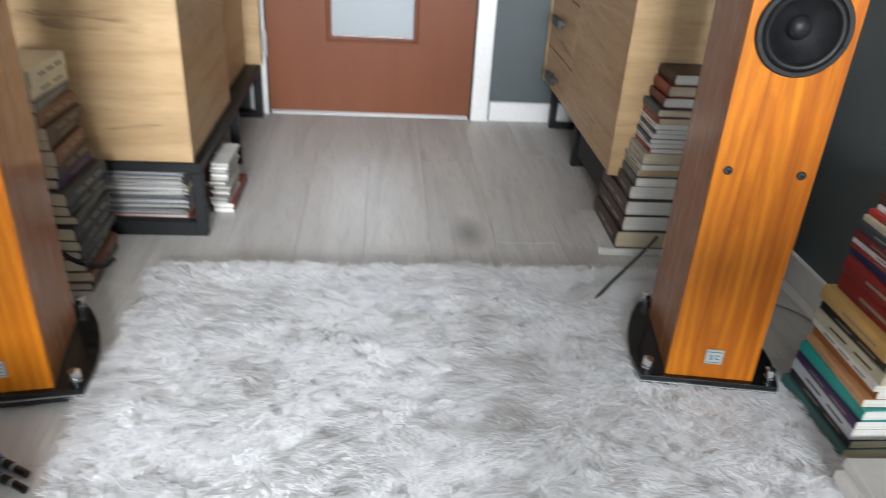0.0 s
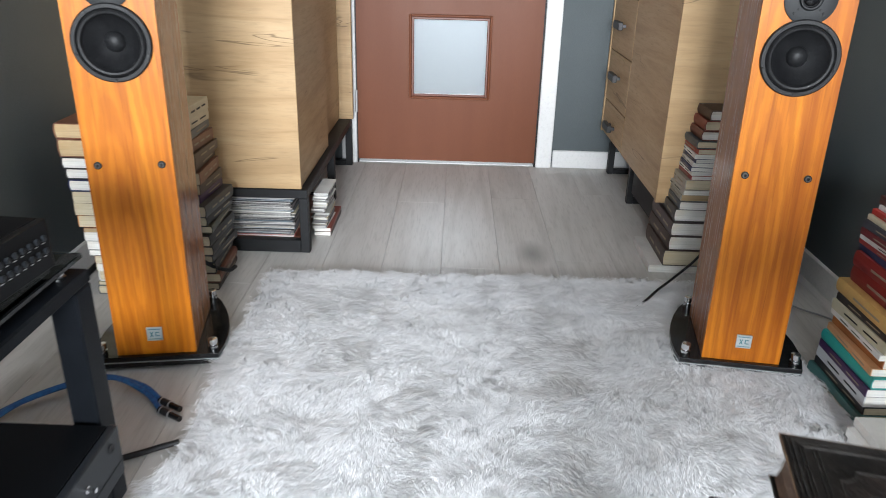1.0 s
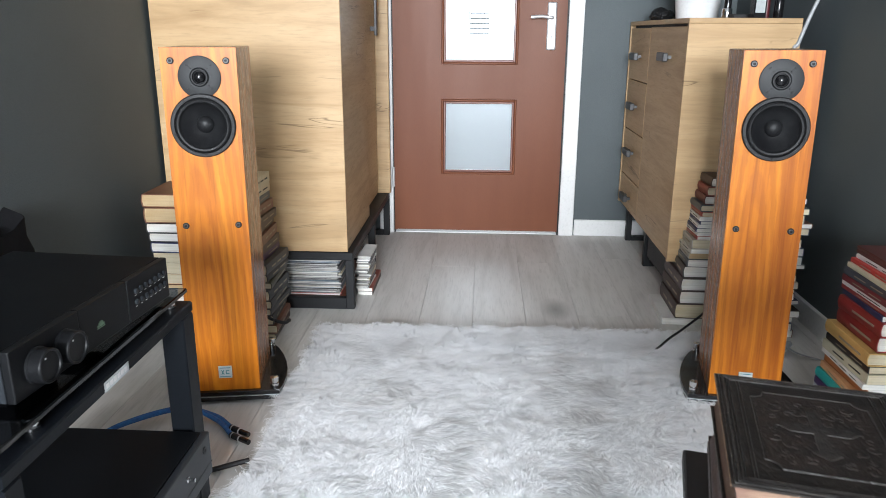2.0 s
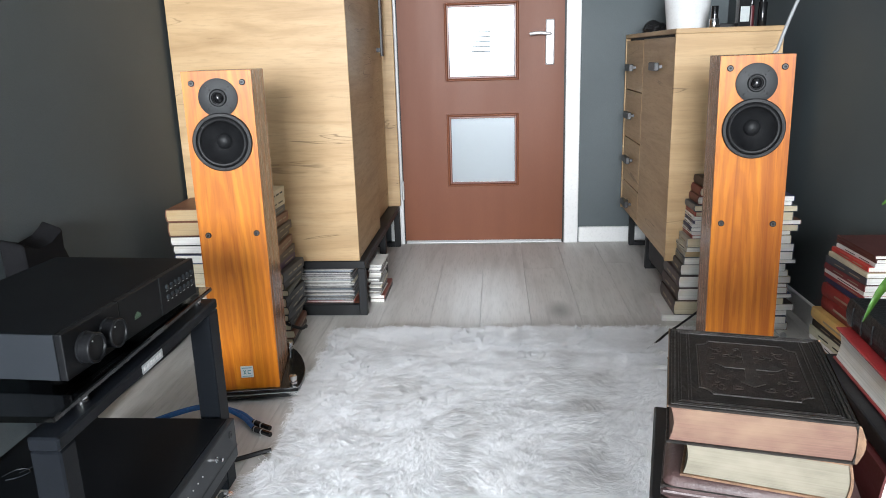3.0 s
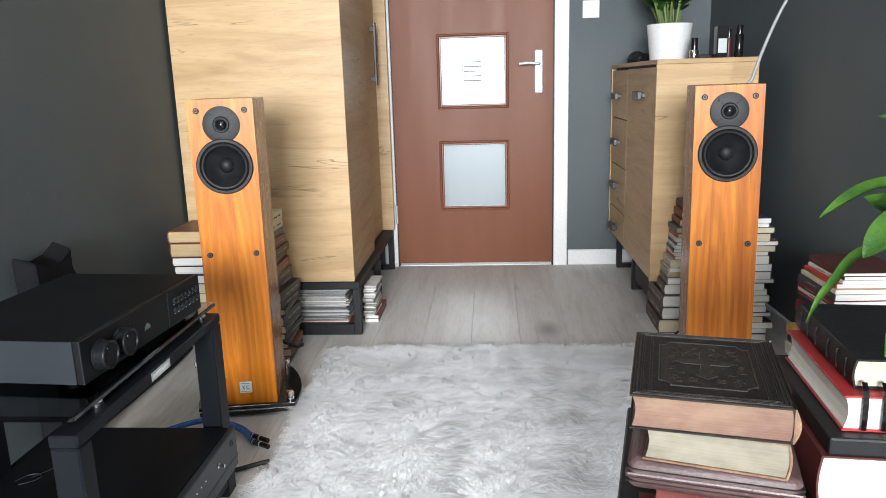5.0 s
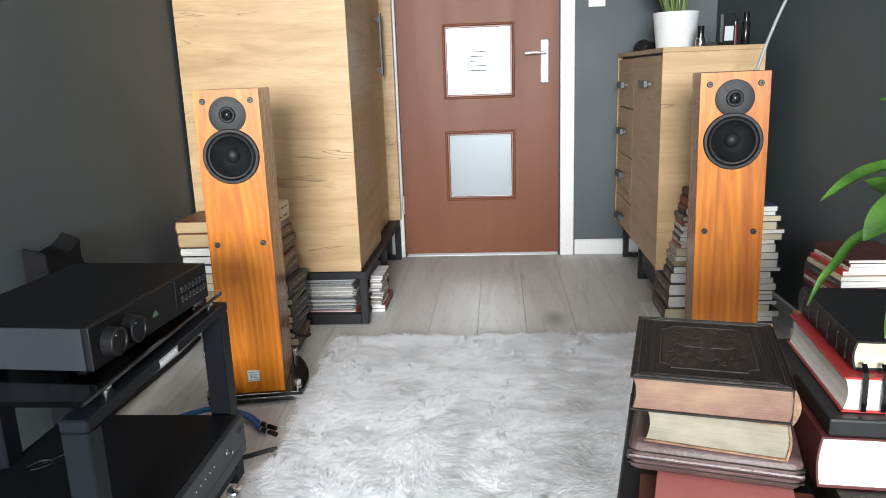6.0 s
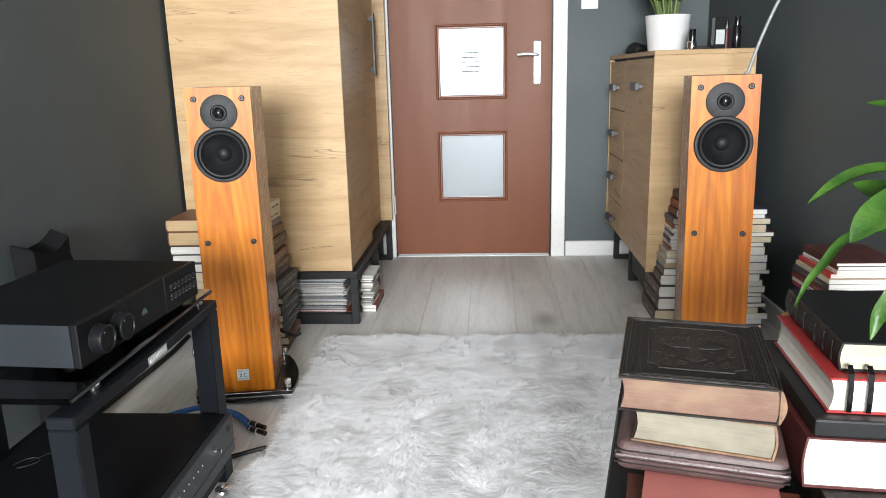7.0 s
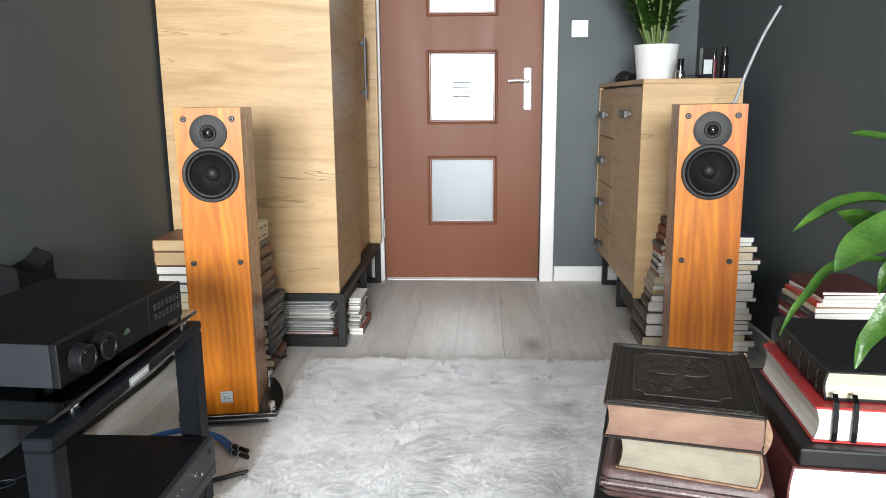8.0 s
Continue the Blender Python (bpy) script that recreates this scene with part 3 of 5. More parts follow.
    for z in (0.946, 0.523):
        for x in (-0.0675, 0.0675):
            gs = part("grille_socket", lathe([(0.0085, 0.0), (0.0085, -0.003), (0.0065, -0.0042), (0.0035, -0.0042), (0.003, -0.001)], 18, "y"), RUBBER, s, "black grille socket", True, pose(x, 0, z))
            part("socket_ring", lathe([(0.0060, -0.0043), (0.0056, -0.0050), (0.0040, -0.0050), (0.0036, -0.0043)], 18, "y", False), HANDLEGREY, gs, "thin metal ring", True)
    bd = part("badge", box(-0.0185, 0.0185, -0.003, -0.0003, 0.078, 0.115, 0.001), ALU, s, "small square metal badge")
    part("print_bar", box(-0.015, 0.015, -0.0037, -0.0031, 0.1085, 0.1105), TEALINK, bd)
    part("print_bar", box(-0.015, 0.015, -0.0037, -0.0031, 0.0825, 0.0840), TEALINK, bd)
    for turn in (-26, 26):
        part("print_bar", box(-0.0011, 0.0011, -0.0037, -0.0031, -0.0075, 0.0075), TEALINK, bd, "", False, pose(-0.0065, 0.0, 0.0962, 0, turn, 0))
    for x0, x1, z0, z1 in ((0.002, 0.0042, 0.0905, 0.1020), (0.0042, 0.0115, 0.0998, 0.1020), (0.0042, 0.0115, 0.0905, 0.0927)):
        part("print_bar", box(x0, x1, -0.0037, -0.0031, z0, z1), TEALINK, bd)
    # plinth of two plates
    rim = [(-0.147, -0.012), (0.147, -0.012)]
    right = [(0.156, 0.03), (0.160, 0.08), (0.158, 0.13), (0.150, 0.18), (0.137, 0.23), (0.118, 0.28), (0.098, 0.315)]
    outline = rim + right + [(-x, y) for x, y in reversed(right)]
    pl = part("plinth", prism(outline, 0.027, 0.0395, 0.0015), GLOSSBLACK, s, "glossy black curved plinth")
    part("plinth_lower", prism([(x * 0.99, y * 0.99 + 0.001) for x, y in outline], 0.010, 0.0225, 0.0015), GLOSSBLACK, s)
    part("plinth_trim", prism([(x * 1.003, y * 1.003) for x, y in outline], 0.0238, 0.0258), ALU, pl, "thin silver edge")
    for x, y in ((-0.132, 0.012), (0.132, 0.012), (-0.092, 0.292), (0.092, 0.292)):
        ft = part("foot", lathe([(0.012, 0.0396), (0.012, 0.050), (0.0085, 0.0505), (0.0085, 0.055), (0.0115, 0.0555), (0.0115, 0.068), (0.009, 0.0695)], 20), CHROME, s, "chrome spike adjuster", True, pose(x, y, 0))
        part("spike", lathe([(0.002, 0.0), (0.008, 0.0098)], 12), CHROME, ft, "", True)
    tb = part("terminal_plate", box(-0.04, 0.04, D + 0.0005, D + 0.006, 0.10, 0.20, 0.002), BLACKPLASTIC, s)
    for x in (-0.02, 0.02):
        part("binding_post", lathe([(0.007, D + 0.006), (0.007, D + 0.03), (0.005, D + 0.034)], 12, "y"), CHROME, tb, "", True, pose(x, 0, 0.14))
    return s


left = loudspeaker()
left.matrix_basis = pose(-0.503, 1.371, 0, 0, 0, 9.5)
right_speaker = copy_thing(left, pose(0.952, 1.425, 0.0, 0, -0.6, -9))

# ---- rug ----
RX0, RX1, RY0, RY1 = -0.345, 1.13, -0.30, 1.95
rng = np.random.default_rng(4)


def rug_height(x, y):
    return 0.012 + 0.006 * noise.noise((x * 9, y * 9, 0.3)) + 0.003 * noise.noise((x * 31, y * 31, 1.7))


rug = thing("shag_rug", "fluffy pale grey shag rug with long pile", "rug")
bm = bmesh.new()
NX, NY = 60, 90
grid = []
for j in range(NY + 1):
    row = []
    for i in range(NX + 1):
        x, y = RX0 + (RX1 - RX0) * i / NX, RY0 + (RY1 - RY0) * j / NY
        if i in (0, NX):
            x += 0.010 * noise.noise((y * 12, 3.1, i))
        if j in (0, NY):
            y += 0.010 * noise.noise((x * 12, 7.7, j))
        row.append(bm.verts.new((x, y, 0.001 if i in (0, NX) or j in (0, NY) else rug_height(x, y))))
    grid.append(row)
for j in range(NY):
    for i in range(NX):
        bm.faces.new((grid[j][i], grid[j][i + 1], grid[j + 1][i + 1], grid[j + 1][i]))
part("backing", bm, FUR, rug, "", True)
# pile: clumps of strands that lean together
verts, faces, leans = [], [], []
PER = 24


def clumps(count, y0, y1):
    pitch = math.sqrt((RX1 - RX0) * (y1 - y0) / count)
    nx, ny = int((RX1 - RX0) / pitch), int((y1 - y0) / pitch)
    for cell in range(nx * ny):
        cx = RX0 + (RX1 - RX0) * (cell % nx + rng.uniform(-0.1, 1.1)) / nx
        cy = y0 + (y1 - y0) * (cell // nx + rng.uniform(-0.1, 1.1)) / ny
        flow = 2.2 * noise.noise((cx * 3.1, cy * 3.1, 5.0)) + 1.6 * noise.noise((cx * 11, cy * 11, 9.0)) - 1.9
        ang = flow + rng.normal(0, 0.35)
        lift = 0.42 + 0.32 * noise.noise((cx * 7, cy * 7, 2.0)) + rng.normal(0, 0.12)
        length = rng.uniform(0.026, 0.044)
        base = rug_height(cx, cy) - 0.002
        # keep clear of the loudspeaker's plinth, which presses the pile down
        lx, ly = cx - 0.945, cy - 1.425
        pressed = abs(lx) < 0.150 and 0.025 - 0.16 * lx < ly < 0.32
        if pressed:
            lift, length, base = 0.02, 0.012, 0.001
        dx, dy, dz = math.cos(ang) * length, math.sin(ang) * length, max(0.004, lift * length * 0.62)
        for _k in range(PER):
            ox, oy = rng.normal(0, 0.0095, 2)
            wob = rng.normal(0, 0.007, 2)
            px, py = cx + ox, cy + oy
            mx, my, mz = px + dx * 0.45 + wob[0] * 0.3, py + dy * 0.45 + wob[1] * 0.3, base + dz * 0.95
            tx, ty, tz = cx + ox * 0.55 + dx + wob[0], cy + oy * 0.55 + dy + wob[1], base + dz * (0.75 + 0.5 * rng.random())
            if pressed:
                mz, tz = min(mz, 0.009), min(tz, 0.008)
            wx, wy = -math.sin(ang) * 0.00105, math.cos(ang) * 0.00105
            leans.append((0.12 * math.cos(ang) + rng.normal(0, 0.13), 0.12 * math.sin(ang) + rng.normal(0, 0.13), 0.96))
            n = len(verts)
            verts.extend(((px - wx, py - wy, base), (px + wx, py + wy, base), (mx + wx * 0.9, my + wy * 0.9, mz), (mx - wx * 0.9, my - wy * 0.9, mz), (tx, ty, max(tz, 0.003))))
            faces.append((n + 3, n + 2, n + 1, n))
            faces.append((n + 4, n + 2, n + 3))


clumps(13000, 0.55, RY1 - 0.004)
clumps(1500, RY0, 0.55)
me = bpy.data.meshes.new("fur")
me.from_pydata(verts, [], faces)
me.materials.append(FUR)
me.shade_smooth()
vn = np.repeat(np.array(leans), 5, axis=0)
me.normals_split_custom_set_from_vertices((vn / np.linalg.norm(vn, axis=1)[:, None]).tolist())
fur = tagged(new("fur", me), "", "", "", "stuff")
fur.parent = rug


# ---- hi-fi rack with amplifier and power supply ----
rack = thing("hifi_rack", "black square-tube steel hi-fi rack with a glass shelf", "rack")
RF, RB = -0.370, -0.796
x0, x1 = RF - 0.048, RF
part("top_rail", box(x0, x1, 0.272, 0.884, 0.474, 0.496, 0.003), RACKSTEEL, rack)
part("lower_rail", box(x0, x1, 0.314, 0.831, 0.075, 0.125, 0.003), RACKSTEEL, rack)
for y0, y1 in ((0.2725, 0.313), (0.832, 0.8835)):
    part("post", box(x0 + 0.0005, x1 - 0.0005, y0, y1, 0.045, 0.4735, 0.003), RACKSTEEL, rack)
part("post", box(RB, RB + 0.048, 0.574, 0.626, 0.045, 0.496, 0.003), RACKSTEEL, rack)
part("spine_rail", box(RB + 0.0485, x0 - 0.0005, 0.576, 0.624, 0.472, 0.495, 0.003), RACKSTEEL, rack)
part("spine_rail", box(RB + 0.0485, x0 - 0.0005, 0.576, 0.624, 0.075, 0.125, 0.003), RACKSTEEL, rack)
for fx, fy in (((x0 + x1) / 2, 0.294), ((x0 + x1) / 2, 0.866), (RB + 0.024, 0.60)):
    part("foot", lathe([(0.020, 0.0), (0.022, 0.004), (0.020, 0.010), (0.006, 0.014), (0.006, 0.0448)], 24), CHROME, rack, "chrome spiked foot disc", True, pose(fx, fy, 0))
part("lower_shelf", box(RB + 0.002, RF - 0.01, 0.362, 0.822, 0.1255, 0.134, 0.001), SMOKED, rack, "black glass shelf")
part("glass_shelf", box(-0.80, RF - 0.012, 0.290, 0.893, 0.5095, 0.5195, 0.002), SMOKED, rack, "smoked black glass shelf")
for x, y in ((RF - 0.026, 0.382), (RF - 0.026, 0.838), (RB + 0.026, 0.60)):
    part("shelf_cone", lathe([(0.0105, 0.4962), (0.0105, 0.501), (0.007, 0.502), (0.007, 0.5035), (0.010, 0.5045), (0.010, 0.5093)], 20), CHROME, rack, "chrome shelf support", True, pose(x, y, 0))
part("rack_label", box(RF + 0.0003, RF + 0.001, 0.525, 0.605, 0.4765, 0.4935), ALU, rack, "narrow silver label")
for i in range(6):
    part("label_bar", box(RF + 0.0012, RF + 0.0018, 0.530 + i * 0.012, 0.538 + i * 0.012, 0.4815, 0.489), WHITE, rack)


def amplifier():
    """Front faces +x at x = 0; y runs along the front from -0.216 to 0.216; foot at z = 0."""
    a = thing("amplifier", "wide black aluminium amplifier with two knobs on a glass shelf", "amplifier")
    part("case", box(-0.312, -0.013, -0.2155, 0.2155, 0.0105, 0.0875, 0.002, 2), AMPBLACK, a)
    part("side_plate", box(-0.312, -0.014, -0.2172, -0.2157, 0.0115, 0.0868, 0.0005), AMPSIDE, a, "dark grey side plate")
    part("front_panel", box(-0.0128, 0.0, -0.2165, -0.062, 0.0105, 0.0875, 0.002, 2), AMPFRONT, a)
    part("front_panel", box(-0.0128, -0.001, -0.0615, 0.076, 0.0105, 0.0875, 0.002, 2), AMPFRONT, a)
    part("front_panel", box(-0.0128, 0.0, 0.0765, 0.2165, 0.0105, 0.0875, 0.002, 2), AMPFRONT, a)
    for y in (-0.166, -0.103):
        kb = part("knob", lathe([(0.0265, 0.0005), (0.0265, 0.003), (0.0250, 0.0045), (0.0250, 0.021), (0.0235, 0.0228), (0.0215, 0.0220), (0.0205, 0.0195), (0.001, 0.0195)], 44, "x"), AMPFRONT, a, "round black control knob", True, pose(0, y, 0.047))
        part("knob_rim", lathe([(0.0252, 0.0200), (0.0250, 0.0216), (0.0238, 0.0229)], 44, "x", False), AMPFRONT, kb, "thin dark rim", True)
        part("knob_mark", lathe([(0.0016, 0.0194), (0.0014, 0.0201)], 8, "x"), CARD, kb, "", False, pose(0, -0.006, 0.013 if y < -0.1 else 0.015))
    lg = bmesh.new()
    for i in range(6):
        hgt = (0.0035, 0.0065, 0.0085, 0.009, 0.007, 0.004)[i]
        bx(lg, -0.0009, -0.0002, -0.017 + i * 0.0034, -0.0149 + i * 0.0034, 0.0405, 0.0405 + hgt)
    bx(lg, -0.0009, -0.0002, -0.018, 0.003, 0.0380, 0.0395)
    part("lit_logo", lg, GLOW, a, "small softly lit green emblem")
    for r in range(2):
        for c in range(7):
            part("button", lathe([(0.0048, 0.0002), (0.0048, 0.0035), (0.0036, 0.0042)], 12, "x"), AMPSIDE, a, "", True, pose(0, 0.100 + c * 0.0165, 0.042 + r * 0.020))
            part("button_mark", box(0.0002, 0.0006, 0.097 + c * 0.0165, 0.1025 + c * 0.0165, 0.0335 + r * 0.020, 0.0345 + r * 0.020), CARD, a)
    for x in (-0.27, -0.05):
        for y in (-0.17, 0.17):
            part("foot", lathe([(0.014, 0.0), (0.015, 0.003), (0.015, 0.0104)], 20), RUBBER, a, "", True, pose(x, y, 0))
    return a


amp = amplifier()
amp.matrix_basis = pose(-0.398, 0.599, 0.5205, 0, 0, -4)

psu = thing("power_amplifier", "flat black power amplifier with a grey front edge", "amplifier")
part("case", box(-0.765, -0.352, 0.389, 0.820, 0.146, 0.236, 0.002, 2), AMPBLACK, psu)
part("front_panel", box(-0.351, -0.336, 0.384, 0.824, 0.142, 0.2365, 0.003, 2), AMPSIDE, psu, "dark grey front panel")
part("panel_groove", box(-0.3356, -0.3352, 0.386, 0.822, 0.168, 0.171), AMPFRONT, psu)
part("toggle", lathe([(0.006, 0.0), (0.006, 0.003), (0.0035, 0.004), (0.003, 0.014), (0.004, 0.016)], 14, "x"), CHROME, psu, "small chrome toggle", True, pose(-0.3358, 0.70, 0.205))
part("socket", lathe([(0.008, 0.0), (0.008, 0.002), (0.004, 0.002), (0.003, 0.0005)], 16, "x"), RUBBER, psu, "", True, pose(-0.3358, 0.79, 0.212))
for i in range(9):
    part("indicator", lathe([(0.0016, 0.0), (0.0014, 0.0012)], 8, "x"), CARD, psu, "", False, pose(-0.3358, 0.44 + i * 0.024, 0.208))
for x in (-0.66, -0.39):
    for y in (0.43, 0.78):
        part("foot", lathe([(0.016, 0.1345), (0.016, 0.146)], 16), RUBBER, psu, "", False, pose(x, y, 0))
em = tube(bend([(-0.66, 0.47, 0.2368), (-0.645, 0.50, 0.2368), (-0.62, 0.51, 0.2368), (-0.60, 0.495, 0.2368), (-0.615, 0.47, 0.2368), (-0.64, 0.455, 0.2368)], 6), 0.0012, 5)
tube(bend([(-0.625, 0.49, 0.2368), (-0.60, 0.53, 0.2368), (-0.585, 0.55, 0.2368)], 6), 0.001, 5, None, em)
for v in em.verts:
    v.co.x, v.co.y = -0.685 + (v.co.x + 0.625) * 0.75, 0.60 + (v.co.y - 0.50) * 0.75
part("line_emblem", em, AMPSIDE, psu, "thin grey line emblem")

# ---- books ----


def book(x, y, z, w, d, h, yaw=0.0, cover=(0.2, 0.1, 0.05), pages=None, label="", group="", soft=False, rounded=True, bars=0, tilt=0.0, name="book"):
    """A closed book that lies flat; its spine is at local -x, its foot edge at local -y. x, y: its middle."""
    b = thing(name, label, "book", group, pose(x, y, z, 0, tilt, yaw))
    mat_c = cover if isinstance(cover, bpy.types.Material) else cover_mat(cover)
    t = min(0.0012, h * 0.09) if soft else min(0.0028, h * 0.12)
    o = 0.0 if soft else 0.003
    cv = box(-w / 2, w / 2, -d / 2, d / 2, 0, t, 0.0007)
    bx(cv, -w / 2, w / 2, -d / 2, d / 2, h - t, h, 0.0007)
    # spine
    n = 6
    bulge = min(0.0035, h * 0.12) if rounded and not soft else 0.0006
    arc = [(-w / 2 - bulge * math.sin(math.pi * k / n), t * 0.3 + (h - t * 0.6) * k / n) for k in range(n + 1)]
    inner = [(px + 0.0026, pz) for px, pz in arc]
    ring = arc + inner[::-1]
    lo = [cv.verts.new((px, -d / 2, pz)) for px, pz in ring]
    hi = [cv.verts.new((px, d / 2, pz)) for px, pz in ring]
    m = len(ring)
    for k in range(m):
        cv.faces.new((lo[k], lo[(k + 1) % m], hi[(k + 1) % m], hi[k]))
    for k in range(n):
        cv.faces.new((lo[k], lo[k + 1], lo[m - 2 - k], lo[m - 1 - k]))
        cv.faces.new((hi[k], hi[k + 1], hi[m - 2 - k], hi[m - 1 - k]))
    part("cover", cv, mat_c, b)
    # page block, hollow at the fore-edge
    pb = bmesh.new()
    hollow = 0.004 if (rounded and not soft) else 0.0
    prof = [(-w / 2 + 0.002, t), (w / 2 - o, t)] + [(w / 2 - o - hollow * math.sin(math.pi * k / 4), t + (h - 2 * t) * k / 4) for k in range(1, 4)] + [(w / 2 - o, h - t), (-w / 2 + 0.002, h - t)]
    if rounded and not soft:
        prof += [(-w / 2 + 0.002 - bulge * 0.75, h * 0.65), (-w / 2 + 0.002 - bulge * 0.75, h * 0.35)]
    lo = [pb.verts.new((px, -d / 2 + o, pz)) for px, pz in prof]
    hi = [pb.verts.new((px, d / 2 - o, pz)) for px, pz in prof]
    m = len(prof)
    pb.faces.new(lo)
    pb.faces.new(hi)
    for k in range(m):
        pb.faces.new((lo[k], lo[(k + 1) % m], hi[(k + 1) % m], hi[k]))
    part("page_block", pb, pages or WHITEPAGES, b)
    if bars:
        sp = bmesh.new()
        xs = -w / 2 - bulge
        for k in range(bars):
            y0 = -d * 0.36 + k * d * 0.72 / bars
            bx(sp, xs - 0.0006, xs + 0.0008, y0, y0 + d * 0.5 / bars, h * 0.42, h * 0.57)
        part("spine_print", sp, PRINT if sum(mat_c.node_tree.nodes["Mix"].inputs[6].default_value[:3]) < 1.2 else RUBBER, b)
    return b


def pile_of(x, y, z, rows, group, yaw, jitter=0.006, dyaw=3.0, seed=1, thick=1.0):
    """Books lying on one another from the bottom up; rows: (w, d, h, cover, pages, soft, bars, shift_x, words)."""
    r = random.Random(seed)
    for w, d, h, cover, pages, soft, bars, sx, words in rows:
        h *= thick
        book(x + sx + r.uniform(-jitter, jitter), y + r.uniform(-jitter, jitter), z, w, d, h, yaw + r.uniform(-dyaw, dyaw), cover, pages, words, group, soft, True, bars)
        z += h + 0.0006
    return z


BRN, DKB, RED, NAVY, BLK, GRY, CRM, TEAL, ORG, OLV, WHT, PURP = ((0.16, 0.06, 0.03), (0.05, 0.03, 0.022), (0.30, 0.03, 0.025), (0.02, 0.03, 0.10), (0.014, 0.014, 0.015), (0.10, 0.11, 0.12),
                                                            (0.62, 0.55, 0.40), (0.02, 0.30, 0.27), (0.55, 0.20, 0.05), (0.10, 0.10, 0.05), (0.72, 0.71, 0.68), (0.05, 0.02, 0.08))
W_, C_, T_ = WHITEPAGES, CREAMPAGES, TANPAGES
# stack against the west wall behind the loudspeaker: page edges to the room
rows = [(0.16, 0.20, 0.030, GRY, C_, False, 0, -0.00, "thick closed hardback book with grey cover"), (0.16, 0.20, 0.012, OLV, C_, True, 0, 0.0, "thin closed book with olive cover"),
        (0.16, 0.20, 0.036, WHT, C_, False, 0, 0.01, "closed book with pale cover and cream pages"), (0.16, 0.21, 0.026, CRM, W_, True, 0, 0.005, "closed paperback book with cream cover"),
        (0.16, 0.21, 0.026, BRN, C_, True, 0, 0.0, "closed paperback book with brown cover"), (0.17, 0.21, 0.018, GRY, W_, True, 0, -0.005, "thin closed paperback book with grey cover"),
        (0.17, 0.21, 0.027, WHT, W_, True, 0, -0.008, "closed paperback book with white pages"), (0.17, 0.21, 0.030, GRY, W_, True, 0, -0.01, "closed paperback book with white pages"),
        (0.17, 0.21, 0.014, BRN, T_, True, 0, -0.008, "thin closed paperback book with tan pages"), (0.18, 0.21, 0.036, ORG, C_, True, 0, -0.018, "closed paperback book with cream pages"),
        (0.18, 0.22, 0.040, BLK, C_, True, 0, -0.022, "closed paperback book with cream pages"), (0.18, 0.22, 0.036, BLK, C_, True, 0, -0.022, "closed paperback book with cream pages"),
        (0.18, 0.22, 0.034, NAVY, W_, False, 0, -0.02, "closed hardback book with white pages"), (0.18, 0.22, 0.032, BLK, W_, False, 0, -0.022, "closed hardback book with white pages"),
        (0.19, 0.22, 0.034, BLK, W_, False, 0, -0.024, "closed hardback book with white pages"), (0.20, 0.22, 0.052, BRN, T_, False, 0, -0.02, "thick closed book with yellowed pages"),
        (0.21, 0.22, 0.044, BRN, T_, False, 0, -0.022, "closed book with brown cover and yellowed pages")]
pile_of(-0.748, 1.86, 0.0, rows, "stack of books by the west wall", 0, 0.004, 2, 3, 0.965)
# stack between loudspeaker and wardrobe: spines towards the room's middle
MOSS, COAL = (0.055, 0.055, 0.035), (0.035, 0.036, 0.038)
cols = [DKB, BRN, BLK, COAL, BLK, BLK, MOSS, BLK, COAL, PURP, DKB, BRN, DKB, DKB, BRN, GRY, CRM, CRM, WHT, CRM, CRM]
rows = []
for i, c in enumerate(cols):
    big = i < 9
    rows.append(((0.17 if big else 0.14) - 0.0, 0.22 if big else 0.19, 0.030 + 0.006 * ((i * 7) % 3 - 1), c, C_, i > 8, 1 + i % 3, 0.0 if big else -0.010 - 0.0018 * (i - 9), "closed book with " + ("pale" if sum(c) > 1 else "dark") + " spine in a tall stack"))
pile_of(-0.578, 1.915, 0.0, rows[:18], "stack of books by the wardrobe", 180, 0.006, 4, 5)
